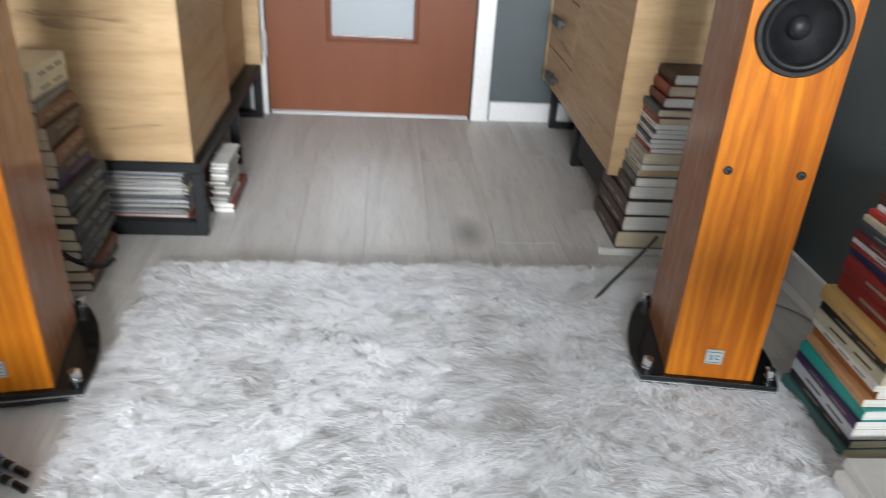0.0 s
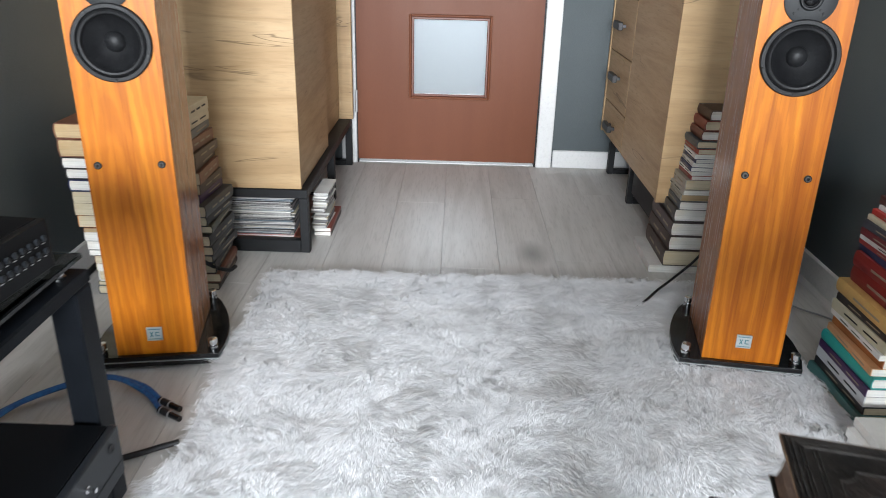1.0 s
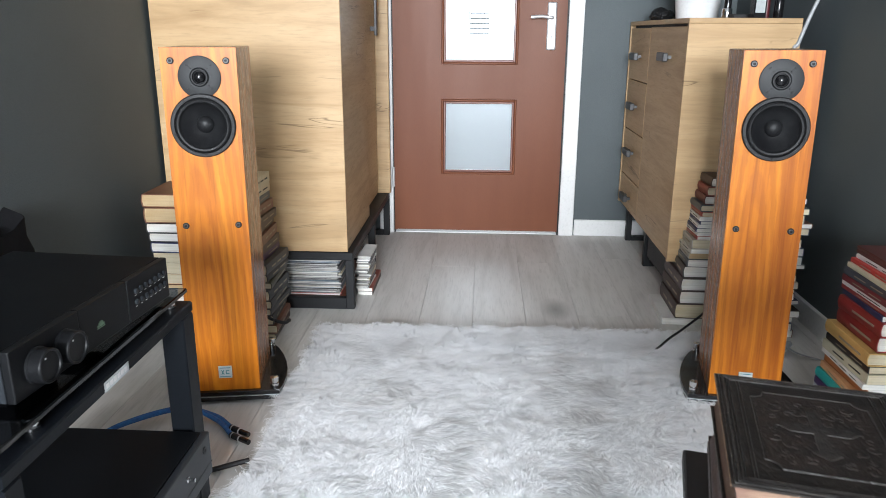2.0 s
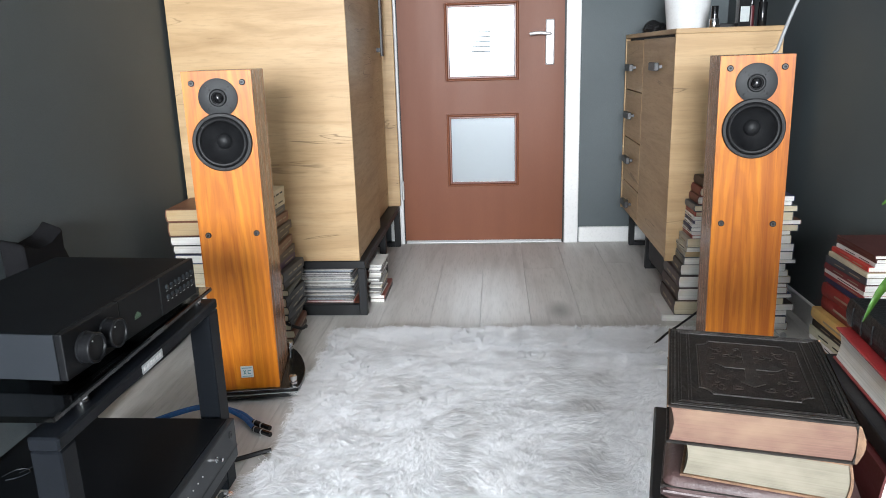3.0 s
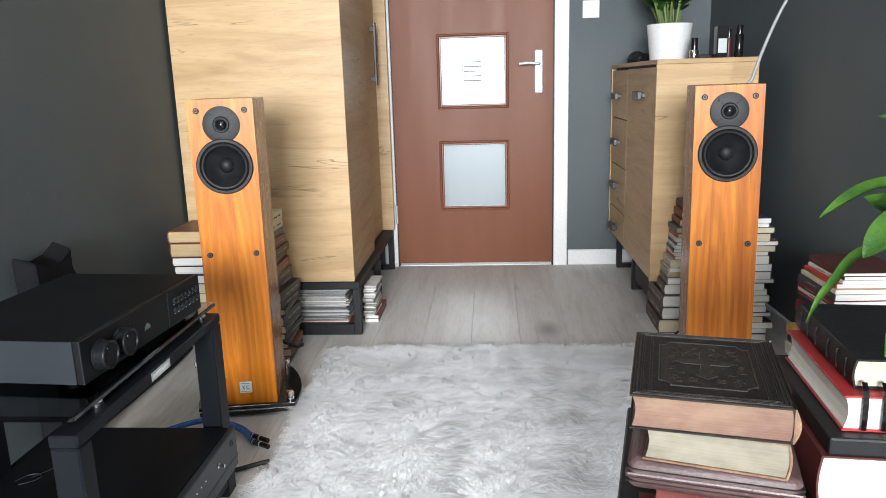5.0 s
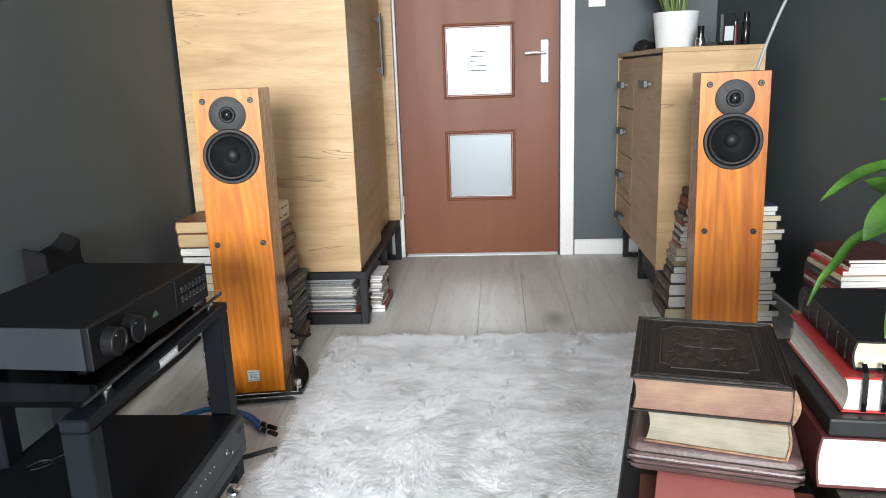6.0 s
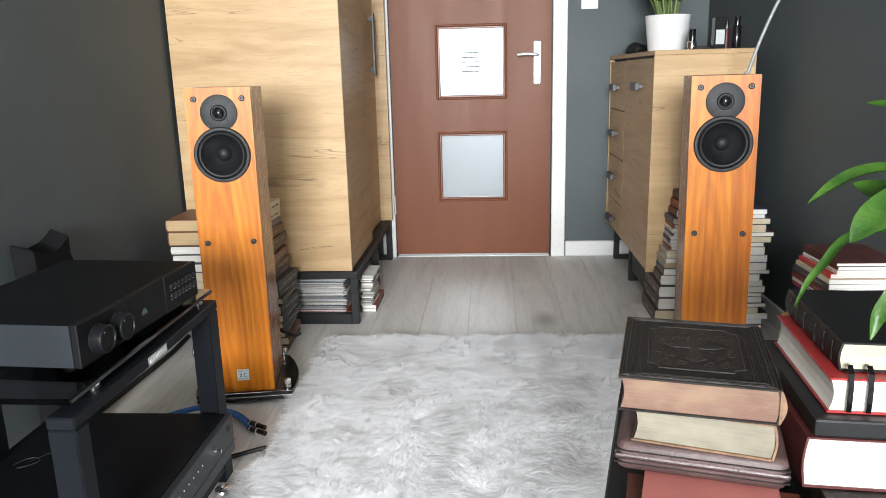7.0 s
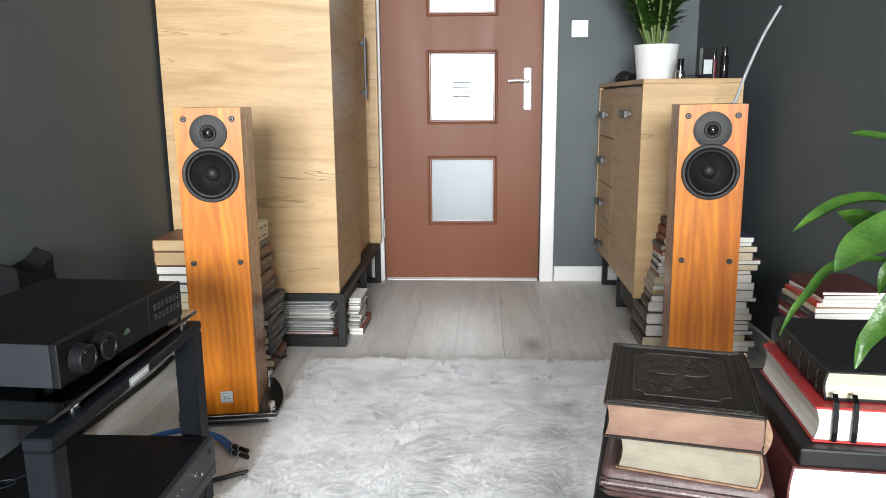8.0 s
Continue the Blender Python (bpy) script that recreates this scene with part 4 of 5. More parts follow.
# stack in front of the chest: spines to the west, page edges to the room
rows = [(0.24, 0.26, 0.026, WHT, W_, True, 0, -0.02, "large flat white book at the foot of a stack"), (0.20, 0.25, 0.060, DKB, C_, False, 2, 0.0, "thick dark hardback book with cream pages"),
        (0.20, 0.25, 0.052, DKB, W_, False, 2, 0.006, "thick dark hardback book with white pages"), (0.20, 0.25, 0.050, (0.07, 0.05, 0.05), W_, False, 2, 0.012, "thick dark hardback book with white pages"),
        (0.19, 0.24, 0.046, (0.05, 0.045, 0.04), W_, False, 2, 0.018, "thick dark hardback book with white pages"), (0.19, 0.24, 0.028, GRY, W_, True, 1, 0.024, "closed paperback book with grey spine"),
        (0.19, 0.23, 0.022, (0.35, 0.33, 0.28), T_, True, 2, 0.026, "closed paperback book with tan pages"), (0.19, 0.23, 0.018, (0.45, 0.42, 0.36), W_, True, 2, 0.026, "thin closed paperback book with pale spine"),
        (0.18, 0.23, 0.034, (0.40, 0.38, 0.33), C_, True, 2, 0.030, "closed paperback book with pale spine"), (0.17, 0.22, 0.014, RED, W_, True, 1, 0.034, "thin closed paperback book with red cover"),
        (0.17, 0.22, 0.014, WHT, W_, True, 3, 0.034, "thin closed paperback book with white spine"), (0.17, 0.22, 0.014, NAVY, W_, True, 2, 0.034, "thin closed paperback book with blue cover"),
        (0.17, 0.22, 0.014, WHT, W_, True, 3, 0.036, "thin closed paperback book with white spine"), (0.17, 0.22, 0.014, NAVY, W_, True, 2, 0.038, "thin closed paperback book with blue cover"),
        (0.17, 0.22, 0.016, WHT, W_, True, 2, 0.038, "thin closed paperback book with white spine"), (0.17, 0.22, 0.018, RED, C_, True, 1, 0.040, "thin closed paperback book with red cover"),
        (0.17, 0.22, 0.026, (0.06, 0.075, 0.09), C_, False, 0, 0.042, "closed hardback book with slate cover"), (0.16, 0.21, 0.032, (0.12, 0.025, 0.018), W_, False, 0, 0.046, "closed hardback book with maroon cover"),
        (0.15, 0.20, 0.034, (0.20, 0.03, 0.018), C_, False, 0, 0.052, "closed hardback book with red cover"), (0.15, 0.20, 0.034, (0.045, 0.018, 0.013), W_, False, 0, 0.058, "closed hardback book with dark brown cover")]
pile_of(1.018, 2.172, 0.0, rows, "stack of books before the chest", 0, 0.003, 2, 8, 0.93)
# stack behind the east loudspeaker by the wall
rows = []
r = random.Random(11)
for i in range(22):
    c = r.choice([GRY, WHT, CRM, BRN, NAVY, DKB])
    rows.append((0.15 + r.uniform(-0.012, 0.012), 0.20, r.uniform(0.014, 0.03), c, r.choice([W_, W_, C_]), True, 0, r.uniform(-0.018, 0.012), "closed paperback book with pale page edges"))
pile_of(1.222, 2.05, 0.0, rows, "stack of books by the east wall", 180, 0.006, 4, 12)
# stack beside the east wall, spines to the west
rows = [(0.17, 0.24, 0.042, (0.045, 0.13, 0.125), C_, False, 1, 0.0, "worn hardback book with green cloth cover"), (0.17, 0.23, 0.020, BLK, C_, True, 2, 0.006, "thin black book with pale spine print"),
        (0.17, 0.23, 0.030, (0.50, 0.52, 0.54), W_, True, 2, 0.004, "closed book with pale grey spine"), (0.17, 0.23, 0.022, PURP, W_, True, 2, 0.006, "closed book with dark purple spine"),
        (0.17, 0.23, 0.030, TEAL, W_, False, 0, 0.008, "closed hardback book with bright teal cover"), (0.17, 0.22, 0.020, (0.60, 0.33, 0.16), W_, True, 2, 0.012, "closed book with peach spine"),
        (0.16, 0.22, 0.026, (0.36, 0.12, 0.03), W_, True, 0, 0.016, "closed book with rust orange spine"), (0.17, 0.23, 0.016, WHT, W_, True, 3, 0.012, "thin closed book with white spine"),
        (0.17, 0.23, 0.028, (0.50, 0.47, 0.34), C_, True, 2, 0.014, "closed book with beige spine"), (0.17, 0.22, 0.020, BLK, C_, True, 2, 0.018, "thin closed book with black spine"),
        (0.17, 0.23, 0.036, (0.58, 0.36, 0.12), C_, False, 1, 0.018, "closed book with sandy orange cover"), (0.16, 0.21, 0.044, (0.24, 0.02, 0.018), W_, False, 1, 0.030, "closed hardback book with red spine"),
        (0.16, 0.21, 0.040, (0.24, 0.02, 0.018), W_, False, 1, 0.030, "closed hardback book with red spine"), (0.16, 0.21, 0.016, NAVY, W_, True, 0, 0.034, "thin closed book with dark blue spine"),
        (0.16, 0.22, 0.012, (0.30, 0.03, 0.03), W_, True, 1, 0.030, "thin closed book with red spine"), (0.16, 0.22, 0.012, WHT, W_, True, 1, 0.030, "thin closed book with white spine"),
        (0.16, 0.22, 0.018, (0.16, 0.02, 0.025), W_, True, 2, 0.032, "thin closed book with dark red spine"), (0.16, 0.22, 0.020, (0.05, 0.055, 0.07), W_, True, 2, 0.034, "thin closed book with slate spine"),
        (0.16, 0.22, 0.014, CRM, W_, True, 0, 0.036, "thin closed book with cream spine"), (0.16, 0.21, 0.014, (0.50, 0.04, 0.03), W_, True, 2, 0.042, "thin closed book with bright red cover"),
        (0.15, 0.21, 0.012, WHT, W_, True, 2, 0.050, "thin closed book with white spine"), (0.17, 0.22, 0.011, (0.085, 0.02, 0.016), W_, True, 0, 0.056, "thin maroon booklet with gilt frame"),
        (0.17, 0.22, 0.009, (0.085, 0.02, 0.016), W_, True, 0, 0.058, "thin maroon booklet with gilt frame")]
pile_of(1.225, 1.325, 0.0, rows, "stack of books beside the rug", 0, 0.003, 2, 21, 0.92)
# pile of white papers and notebooks on the floor
for i in range(4):
    book(1.20 + 0.006 * (i % 2), 0.985, 0.021 * i, 0.24, 0.30, 0.020, 2 * (i % 3) - 1, WHT, W_, "flat white notebook in a pile", "pile of white notebooks", True, False)
# magazines in the steel base
r = random.Random(31)
z = 0.0465
SLATE, INK, ROSE = (0.25, 0.24, 0.24), (0.05, 0.05, 0.055), (0.42, 0.07, 0.06)
GREYPAGES = pages_mat("grey_page_edge", (0.50, 0.49, 0.47))
DIMPAGES = pages_mat("dim_page_edge", (0.20, 0.19, 0.18))
while z < 0.181:
    c = r.choice([WHT, CRM, GRY, SLATE, SLATE, INK, INK, BLK, ROSE if z < 0.09 else GRY, (0.10, 0.16, 0.22)])
    hh = r.uniform(0.0015, 0.0036)
    book(-0.475 + r.uniform(-0.008, 0.008), 2.262 + r.uniform(-0.005, 0.005), z, 0.29, 0.215, hh, 180 + r.uniform(-2, 2), c, r.choice([W_, W_, GREYPAGES, GREYPAGES, DIMPAGES]), "thin glossy magazine in a stack", "magazines in the base", True, False, name="magazine")
    z += hh + 0.0003
z = 0.0
for w, d, hh, c in ((0.15, 0.24, 0.016, DKB), (0.15, 0.24, 0.014, (0.25, 0.06, 0.04))):
    book(-0.252, 2.40, z, 0.06, d, hh, 180, c, W_, "brown booklet lying on the floor", "", True, False)
    z += hh + 0.0005
for i in range(26):
    hh = r.uniform(0.0035, 0.0065)
    book(-0.262 + r.uniform(-0.006, 0.006) + 0.0004 * i, 2.355 + r.uniform(-0.006, 0.006), z, 0.05, 0.17, hh, 180 + r.uniform(-3, 3), r.choice([WHT, CRM, SLATE, GRY, (0.4, 0.4, 0.36)]), r.choice([W_, GREYPAGES, DIMPAGES]), "thin pale booklet in a stack", "booklets beside the base", True, False, name="booklet")
    z += hh + 0.0003

# ---- side table with old books and a plant ----
TY = -13
table = thing("side_table", "low black side table under old books", "table", "", pose(0.435, 0.19, 0, 0, 0, TY))
part("tabletop", box(0.0, 0.78, -0.42, 0.24, 0.455, 0.475, 0.003, 2), BLACKPLASTIC, table)
for x in (0.03, 0.71):
    for y in (-0.39, 0.17):
        part("leg", box(x, x + 0.04, y, y + 0.04, 0.0, 0.4548, 0.003), BLACKPLASTIC, table)


def at_table(x, y, z, yaw=0):
    return pose(x, y, z, 0, 0, yaw)


book(0.515, -0.03, 0.4755, 0.200, 0.28, 0.022, TY + 180, (0.13, 0.035, 0.02), T_, "reddish brown hardback book on the table", "old books on the table")
book(0.505, -0.035, 0.4981, 0.150, 0.25, 0.0258, TY + 178, SALMON, C_, "glossy salmon pink book in a stack", "old books on the table")
# zipped leather case
case = thing("zip_case", "dark brown leather zip case lying in a book stack", "case", "", pose(0.546, 0.180, 0.5245, 0, 0, TY - 2))
cb = box(-0.094, 0.100, -0.120, 0.125, 0.0, 0.0412, 0.013, 4)
part("leather", cb, BROWNLEATHER, case, "", True)
zb = box(-0.0952, 0.1012, -0.1212, 0.1262, 0.0165, 0.0245, 0.003, 2)
part("zip", zb, ZIPTEETH, case, "dark zip round the edge")
for zz in (0.0115, 0.0272):
    part("seam", box(-0.0948, 0.1008, -0.1206, 0.1256, zz, zz + 0.0022, 0.0008), LEATHER, case)
book(0.546, 0.152, 0.5660, 0.157, 0.190, 0.0452, TY + 175, WORNTAN, OLDPAGES, "old worn book with yellowed page edges", "old books on the table")
bib = book(0.532, 0.161, 0.6116, 0.174, 0.218, 0.0430, TY + 180, LEATHER, PINKPAGES, "old black tooled leather book with faded red edges", "old books on the table")


def cover_relief(x0, x1, y0, y1, w, h):
    bm = box(x0, x0 + w, y0, y1, 0, h)
    bx(bm, x1 - w, x1, y0, y1, 0, h)
    bx(bm, x0 + w, x1 - w, y0, y0 + w, 0, h)
    bx(bm, x0 + w, x1 - w, y1 - w, y1, 0, h)
    return bm


for g, w in ((0.003, 0.0009), (0.006, 0.0022), (0.0105, 0.0008), (0.013, 0.0008)):
    part("tooled_line", cover_relief(-0.087 + g, 0.087 - g, -0.109 + g, 0.109 - g, w, 0.0012), TOOLED, bib, "", False, pose(0, 0, 0.0430))
for xx in (-0.066, -0.063, 0.063, 0.066):
    part("tooled_line", box(xx, xx + 0.0008, -0.094, 0.094, 0.0430, 0.0438), TOOLED, bib)
bead = bmesh.new()
for k in range(84):
    xx = -0.0835 + k * 0.0020
    bx(bead, xx, xx + 0.0011, -0.1035, -0.1010, 0.0430, 0.0441)
part("beading", bead, TOOLED, bib)


def notched(hx, hy, rad, n=5):
    """A rectangle whose corners are scooped out by quarter circles."""
    out = []
    for sx, sy in ((1, -1), (1, 1), (-1, 1), (-1, -1)):
        turn = [math.pi / 2 * k / n for k in range(n + 1)]
        arc = [(sx * (hx - rad * math.cos(q)), sy * (hy - rad * math.sin(q))) for q in turn]
        out += arc[::-1] if sx * sy > 0 else arc
    return out


rim_bm = bmesh.new()
tube([(x, y, 0.0434) for x, y in notched(0.055, 0.074, 0.013)] + [(notched(0.055, 0.074, 0.013)[0]) + (0.0434,)], 0.0009, 5, None, rim_bm)
part("panel_rim", rim_bm, TOOLED, bib, "", True)
part("cover_panel", prism(notched(0.053, 0.072, 0.012), 0.0430, 0.0436), PANELLEATHER, bib, "dark brown tooled panel")
# scrolled tooling round a cross, the same on both halves of the panel
curl = bmesh.new()
rr_ = random.Random(5)
for k in range(26):
    cx, cy, r0, a0 = rr_.uniform(0.006, 0.043), rr_.uniform(-0.060, 0.060), rr_.uniform(0.003, 0.008), rr_.uniform(0, 6.28)
    for sx in (-1, 1):
        tube([(sx * (cx + r0 * (1 - q / 11) * math.cos(a0 + q * 0.55)), cy + r0 * (1 - q / 11) * math.sin(a0 + q * 0.55), 0.0438) for q in range(9)], 0.0007, 4, None, curl)
part("scrolled_tooling", curl, PANELLEATHER, bib, "", True)
cr = prism([(-0.006, -0.040), (0.006, -0.040), (0.006, -0.012), (0.026, -0.012), (0.034, -0.004), (0.026, 0.004), (0.006, 0.004), (0.007, 0.034), (0.012, 0.040), (0.0, 0.050), (-0.012, 0.040),
            (-0.007, 0.034), (-0.006, 0.004), (-0.026, 0.004), (-0.034, -0.004), (-0.026, -0.012), (-0.006, -0.012)], 0.0438, 0.0452, 0.0004)
part("relief_cross", cr, TOOLED, bib)
part("worn_edge", box(-0.090, 0.0875, -0.1098, -0.1086, 0.0402, 0.0429, 0.0004), WORNTAN, bib, "scuffed tan leather edge")
part("worn_edge", box(-0.090, 0.0875, -0.1098, -0.1086, 0.0004, 0.0028, 0.0004), WORNTAN, bib, "scuffed tan leather edge")
part("worn_edge", box(0.0866, 0.0876, -0.109, 0.109, 0.0402, 0.0429, 0.0004), WORNTAN, bib, "scuffed tan leather edge")
sp_bm = bmesh.new()
nn = 9
prof = [(-0.0885 - 0.0062 * math.sin(math.pi * k / nn), 0.0012 + 0.0406 * k / nn) for k in range(nn + 1)]
for k in range(nn):
    (xa, za), (xb, zb_) = prof[k], prof[k + 1]
    q = [sp_bm.verts.new(v) for v in ((xa, -0.1094, za), (xb, -0.1094, zb_), (xb, 0.1094, zb_), (xa, 0.1094, za), (-0.087, -0.1094, za), (-0.087, -0.1094, zb_), (-0.087, 0.1094, zb_), (-0.087, 0.1094, za))]
    sp_bm.faces.new(q[:4])
    sp_bm.faces.new((q[0], q[1], q[5], q[4]))
    sp_bm.faces.new((q[3], q[2], q[6], q[7]))
bmesh.ops.remove_doubles(sp_bm, verts=sp_bm.verts[:], dist=0.0001)
part("worn_spine", sp_bm, WORNTAN, bib, "scuffed tan leather spine")

# second stack with the black scripture on top
GY = -6
g2 = "large books on the table"
book(0.800, 0.00, 0.4755, 0.30, 0.34, 0.046, GY, LEATHER, W_, "large black leather book on the table", g2)
book(0.794, 0.178, 0.5222, 0.29, 0.27, 0.064, GY, MAROON, W_, "thick dark red hardback book with white pages", g2)
bxk = solid("book_box", box(-0.145, 0.145, -0.13, 0.13, 0, 0.0222, 0.003, 2), BLACKPLASTIC, "flat matt black slipcase box in a stack", "box", "", "", False, pose(0.800, 0.172, 0.5868, 0, 0, GY))
rb = book(0.822, 0.170, 0.6094, 0.30, 0.225, 0.043, GY + 180, REDCLOTH, W_, "red hardback book with white pages and ribbons", g2)
sc = book(0.820, 0.185, 0.6530, 0.26, 0.215, 0.036, GY, SCRIPTLEATHER, SCRIPTPAGES, "soft black leather scripture with cream page edges", g2)
for yy in (-0.085, -0.055, -0.022, 0.022, 0.055, 0.085):
    part("spine_band", box(-0.1342, -0.129, yy - 0.0006, yy + 0.0006, 0.006, 0.030, 0.0002), SCRIPTLEATHER, sc)
for x in (-0.124, -0.103):
    rbn = bmesh.new()
    wy = [(-0.100, 0.006), (-0.116, 0.012), (-0.128, 0.006), (-0.1315, -0.010), (-0.1325, -0.028), (-0.1315, -0.040)]
    prev = None
    for yy, zz in wy:
        cur = (rbn.verts.new((x + 0.12 * (yy + 0.1), yy, zz)), rbn.verts.new((x + 0.006 + 0.12 * (yy + 0.1), yy, zz)))
        if prev:
            rbn.faces.new((prev[0], prev[1], cur[1], cur[0]))
        prev = cur
    bmesh.ops.solidify(rbn, geom=rbn.faces[:], thickness=0.0006)
    part("ribbon", rbn, GLOSSBLACK, sc, "black satin ribbon marker")


def words(text, size, material, parent, place):
    cu = bpy.data.curves.new("words", "FONT")
    cu.body, cu.size, cu.extrude, cu.align_x, cu.align_y = text, size, 0.0004, "CENTER", "CENTER"
    tmp = bpy.data.objects.new("words", cu)
    me = bpy.data.meshes.new_from_object(tmp)
    bpy.data.objects.remove(tmp)
    me.materials.append(material)
    ob = new("lettering", me)
    ob.parent, ob.matrix_local = parent, place
    return ob


words("PISMO\nŚWIĘTE", 0.022, TOOLED, sc, pose(0.03, 0.045, 0.0362, 0, 0, 180))

# ---- plants ----


def leaf_blade(points, width, fold=0.25, n=14, roll=0.0):
    """A lance-shaped leaf along a bent midrib."""
    mid = bend(points, n // (len(points) - 1) + 1)
    bm = bmesh.new()
    rows_ = []
    for i, p in enumerate(mid):
        u = i / (len(mid) - 1)
        d = (mid[min(i + 1, len(mid) - 1)] - mid[max(i - 1, 0)]).normalized()
        side = d.cross(Vector((0, 0, 1)))
        side = side.normalized() if side.length > 1e-3 else Vector((1, 0, 0))
        up = side.cross(d)
        q = radians(roll)
        side, up = side * math.cos(q) + up * math.sin(q), up * math.cos(q) - side * math.sin(q)
        w = width * (math.sin(math.pi * min(1, u ** 0.75)) ** 0.8 if 0 < u < 1 else 0.02) * 0.5 + 0.0006
        wave = 0.08 * w * math.sin(9 * u)
        rows_.append([bm.verts.new(p + side * w * s + up * (fold * w * abs(s) ** 1.4 + wave * s)) for s in (-1, -0.5, 0, 0.5, 1)])
    for a, b in zip(rows_, rows_[1:]):
        for k in range(4):
            bm.faces.new((a[k], a[k + 1], b[k + 1], b[k]))
    bmesh.ops.solidify(bm, geom=bm.faces[:], thickness=0.0006)
    return bm


# white pot with a glossy-leaved plant on the chest
CT = 1.0685
PXc, PYc = 1.075, 2.74
pot = thing("potted_plant", "white tapered pot with a dark green leafy plant", "potted plant")
part("pot", lathe([(0.078, CT), (0.082, CT + 0.004), (0.098, CT + 0.150), (0.100, CT + 0.160), (0.096, CT + 0.160), (0.093, CT + 0.145), (0.090, CT + 0.135), (0.001, CT + 0.135)], 44), POT, pot, "white ceramic pot", True, pose(PXc, PYc, 0))
part("soil", lathe([(0.091, CT + 0.1365), (0.06, CT + 0.143), (0.001, CT + 0.146)], 24), SOIL, pot, "", False, pose(PXc, PYc, 0))
r = random.Random(77)
for k in range(16):
    a = r.uniform(0, 2 * math.pi)
    lean = r.uniform(0.08, 0.70)
    hgt = r.uniform(0.28, 0.46)
    rt = r.uniform(0.01, 0.055)
    p0 = Vector((PXc + rt * math.cos(a), PYc + rt * math.sin(a), CT + 0.138))
    p2 = p0 + Vector((hgt * lean * math.cos(a), hgt * lean * math.sin(a), hgt))
    p1 = (p0 + p2) / 2 + Vector((0.02 * math.cos(a + 2.6), 0.02 * math.sin(a + 2.6), 0.03))
    way = bend([p0, p1, p2], 7)
    st = part("stem", tube(way, 0.0075, 7, 0.003), STEM, pot, "", True)
    for q in range(3, len(way)):
        for sgn in (-1, 1):
            b0 = way[q]
            dirv = Vector((math.cos(a + sgn * 1.45 + r.uniform(-0.4, 0.4)), math.sin(a + sgn * 1.45 + r.uniform(-0.4, 0.4)), r.uniform(0.15, 0.7))).normalized()
            ln = r.uniform(0.065, 0.098)
            part("leaf", leaf_blade([b0, b0 + dirv * ln * 0.55 + Vector((0, 0, 0.008)), b0 + dirv * ln], ln * 0.42, 0.2, 6), LEAF, st, "", True)

# peace lily whose arching leaves hang over the table
lily = thing("peace_lily", "peace lily with long arching bright green leaves", "potted plant")
LX, LY = 1.03, 0.27
part("pot", lathe([(0.062, 0.4755), (0.066, 0.48), (0.080, 0.60), (0.083, 0.61), (0.078, 0.61), (0.075, 0.59), (0.001, 0.588)], 32), POT, lily, "white ceramic pot", True, pose(LX, LY, 0))
part("soil", lathe([(0.076, 0.5885), (0.001, 0.594)], 20), SOIL, lily, "", False, pose(LX, LY, 0))


def lily_leaf(start, way, width, fold=0.35, roll=0.0):
    base = Vector((LX + start[0], LY + start[1], 0.59))
    neck = Vector(way[0])
    st = part("stem", tube(bend([base, base.lerp(neck, 0.5) + Vector((0.03, 0, 0.06)), neck], 7), 0.0035, 6, 0.0022), STEM, lily, "", True)
    part("leaf", leaf_blade(way, width, fold, 22, roll), LEAF2, st, "long bright green leaf", True)


lily_leaf((-0.01, 0.0), [(0.850, 0.23, 0.845), (0.790, 0.22, 0.866), (0.742, 0.21, 0.866), (0.707, 0.205, 0.853), (0.672, 0.20, 0.832)], 0.030, 0.5, 12)
lily_leaf((-0.01, 0.0), [(0.830, 0.27, 0.822), (0.796, 0.265, 0.832), (0.772, 0.26, 0.838), (0.750, 0.255, 0.848)], 0.034, 0.3, 55)
lily_leaf((-0.01, 0.0), [(0.860, 0.17, 0.862), (0.800, 0.165, 0.850), (0.755, 0.16, 0.832), (0.725, 0.155, 0.815), (0.704, 0.15, 0.793)], 0.052, 0.3, 34)
lily_leaf((-0.01, 0.0), [(0.860, 0.23, 0.780), (0.800, 0.225, 0.789), (0.760, 0.22, 0.790), (0.727, 0.215, 0.778), (0.703, 0.21, 0.749), (0.684, 0.205, 0.728), (0.667, 0.20, 0.696)], 0.016, 0.4, 16)
lily_leaf((-0.01, 0.0), [(0.766, 0.08, 0.812), (0.738, 0.075, 0.782), (0.720, 0.07, 0.752), (0.702, 0.065, 0.730), (0.693, 0.06, 0.704)], 0.023, 0.3, 40)
lily_leaf((-0.01, 0.0), [(0.841, 0.22, 0.929), (0.798, 0.22, 0.943), (0.763, 0.22, 0.950), (0.740, 0.22, 0.953)], 0.020, 0.3, 30)
lily_leaf((-0.01, 0.0), [(0.850, 0.21, 0.772), (0.815, 0.205, 0.786), (0.795, 0.20, 0.780), (0.786, 0.20, 0.752)], 0.026, 0.3, 40)
lily_leaf((0.02, 0.0), [(1.10, 0.22, 0.86), (1.15, 0.18, 0.88), (1.20, 0.10, 0.80)], 0.05)
lily_leaf((0.02, 0.02), [(1.10, 0.34, 0.88), (1.16, 0.38, 0.90), (1.22, 0.42, 0.82)], 0.05)

# ---- small things on the chest ----


def bottle(x, y, rad, hgt, neck, label, glass, cap):
    b = thing("perfume_bottle", label, "bottle", "toiletries on the chest", pose(x, y, CT))
    part("body", lathe([(rad * 0.9, 0), (rad, 0.004), (rad, hgt * neck - 0.004), (rad * 0.85, hgt * neck)], 20), glass, b, "", True)
    part("cap", lathe([(rad * 0.72, hgt * neck + 0.0005), (rad * 0.75, hgt - 0.003), (rad * 0.68, hgt)], 20), cap, b, "", True)


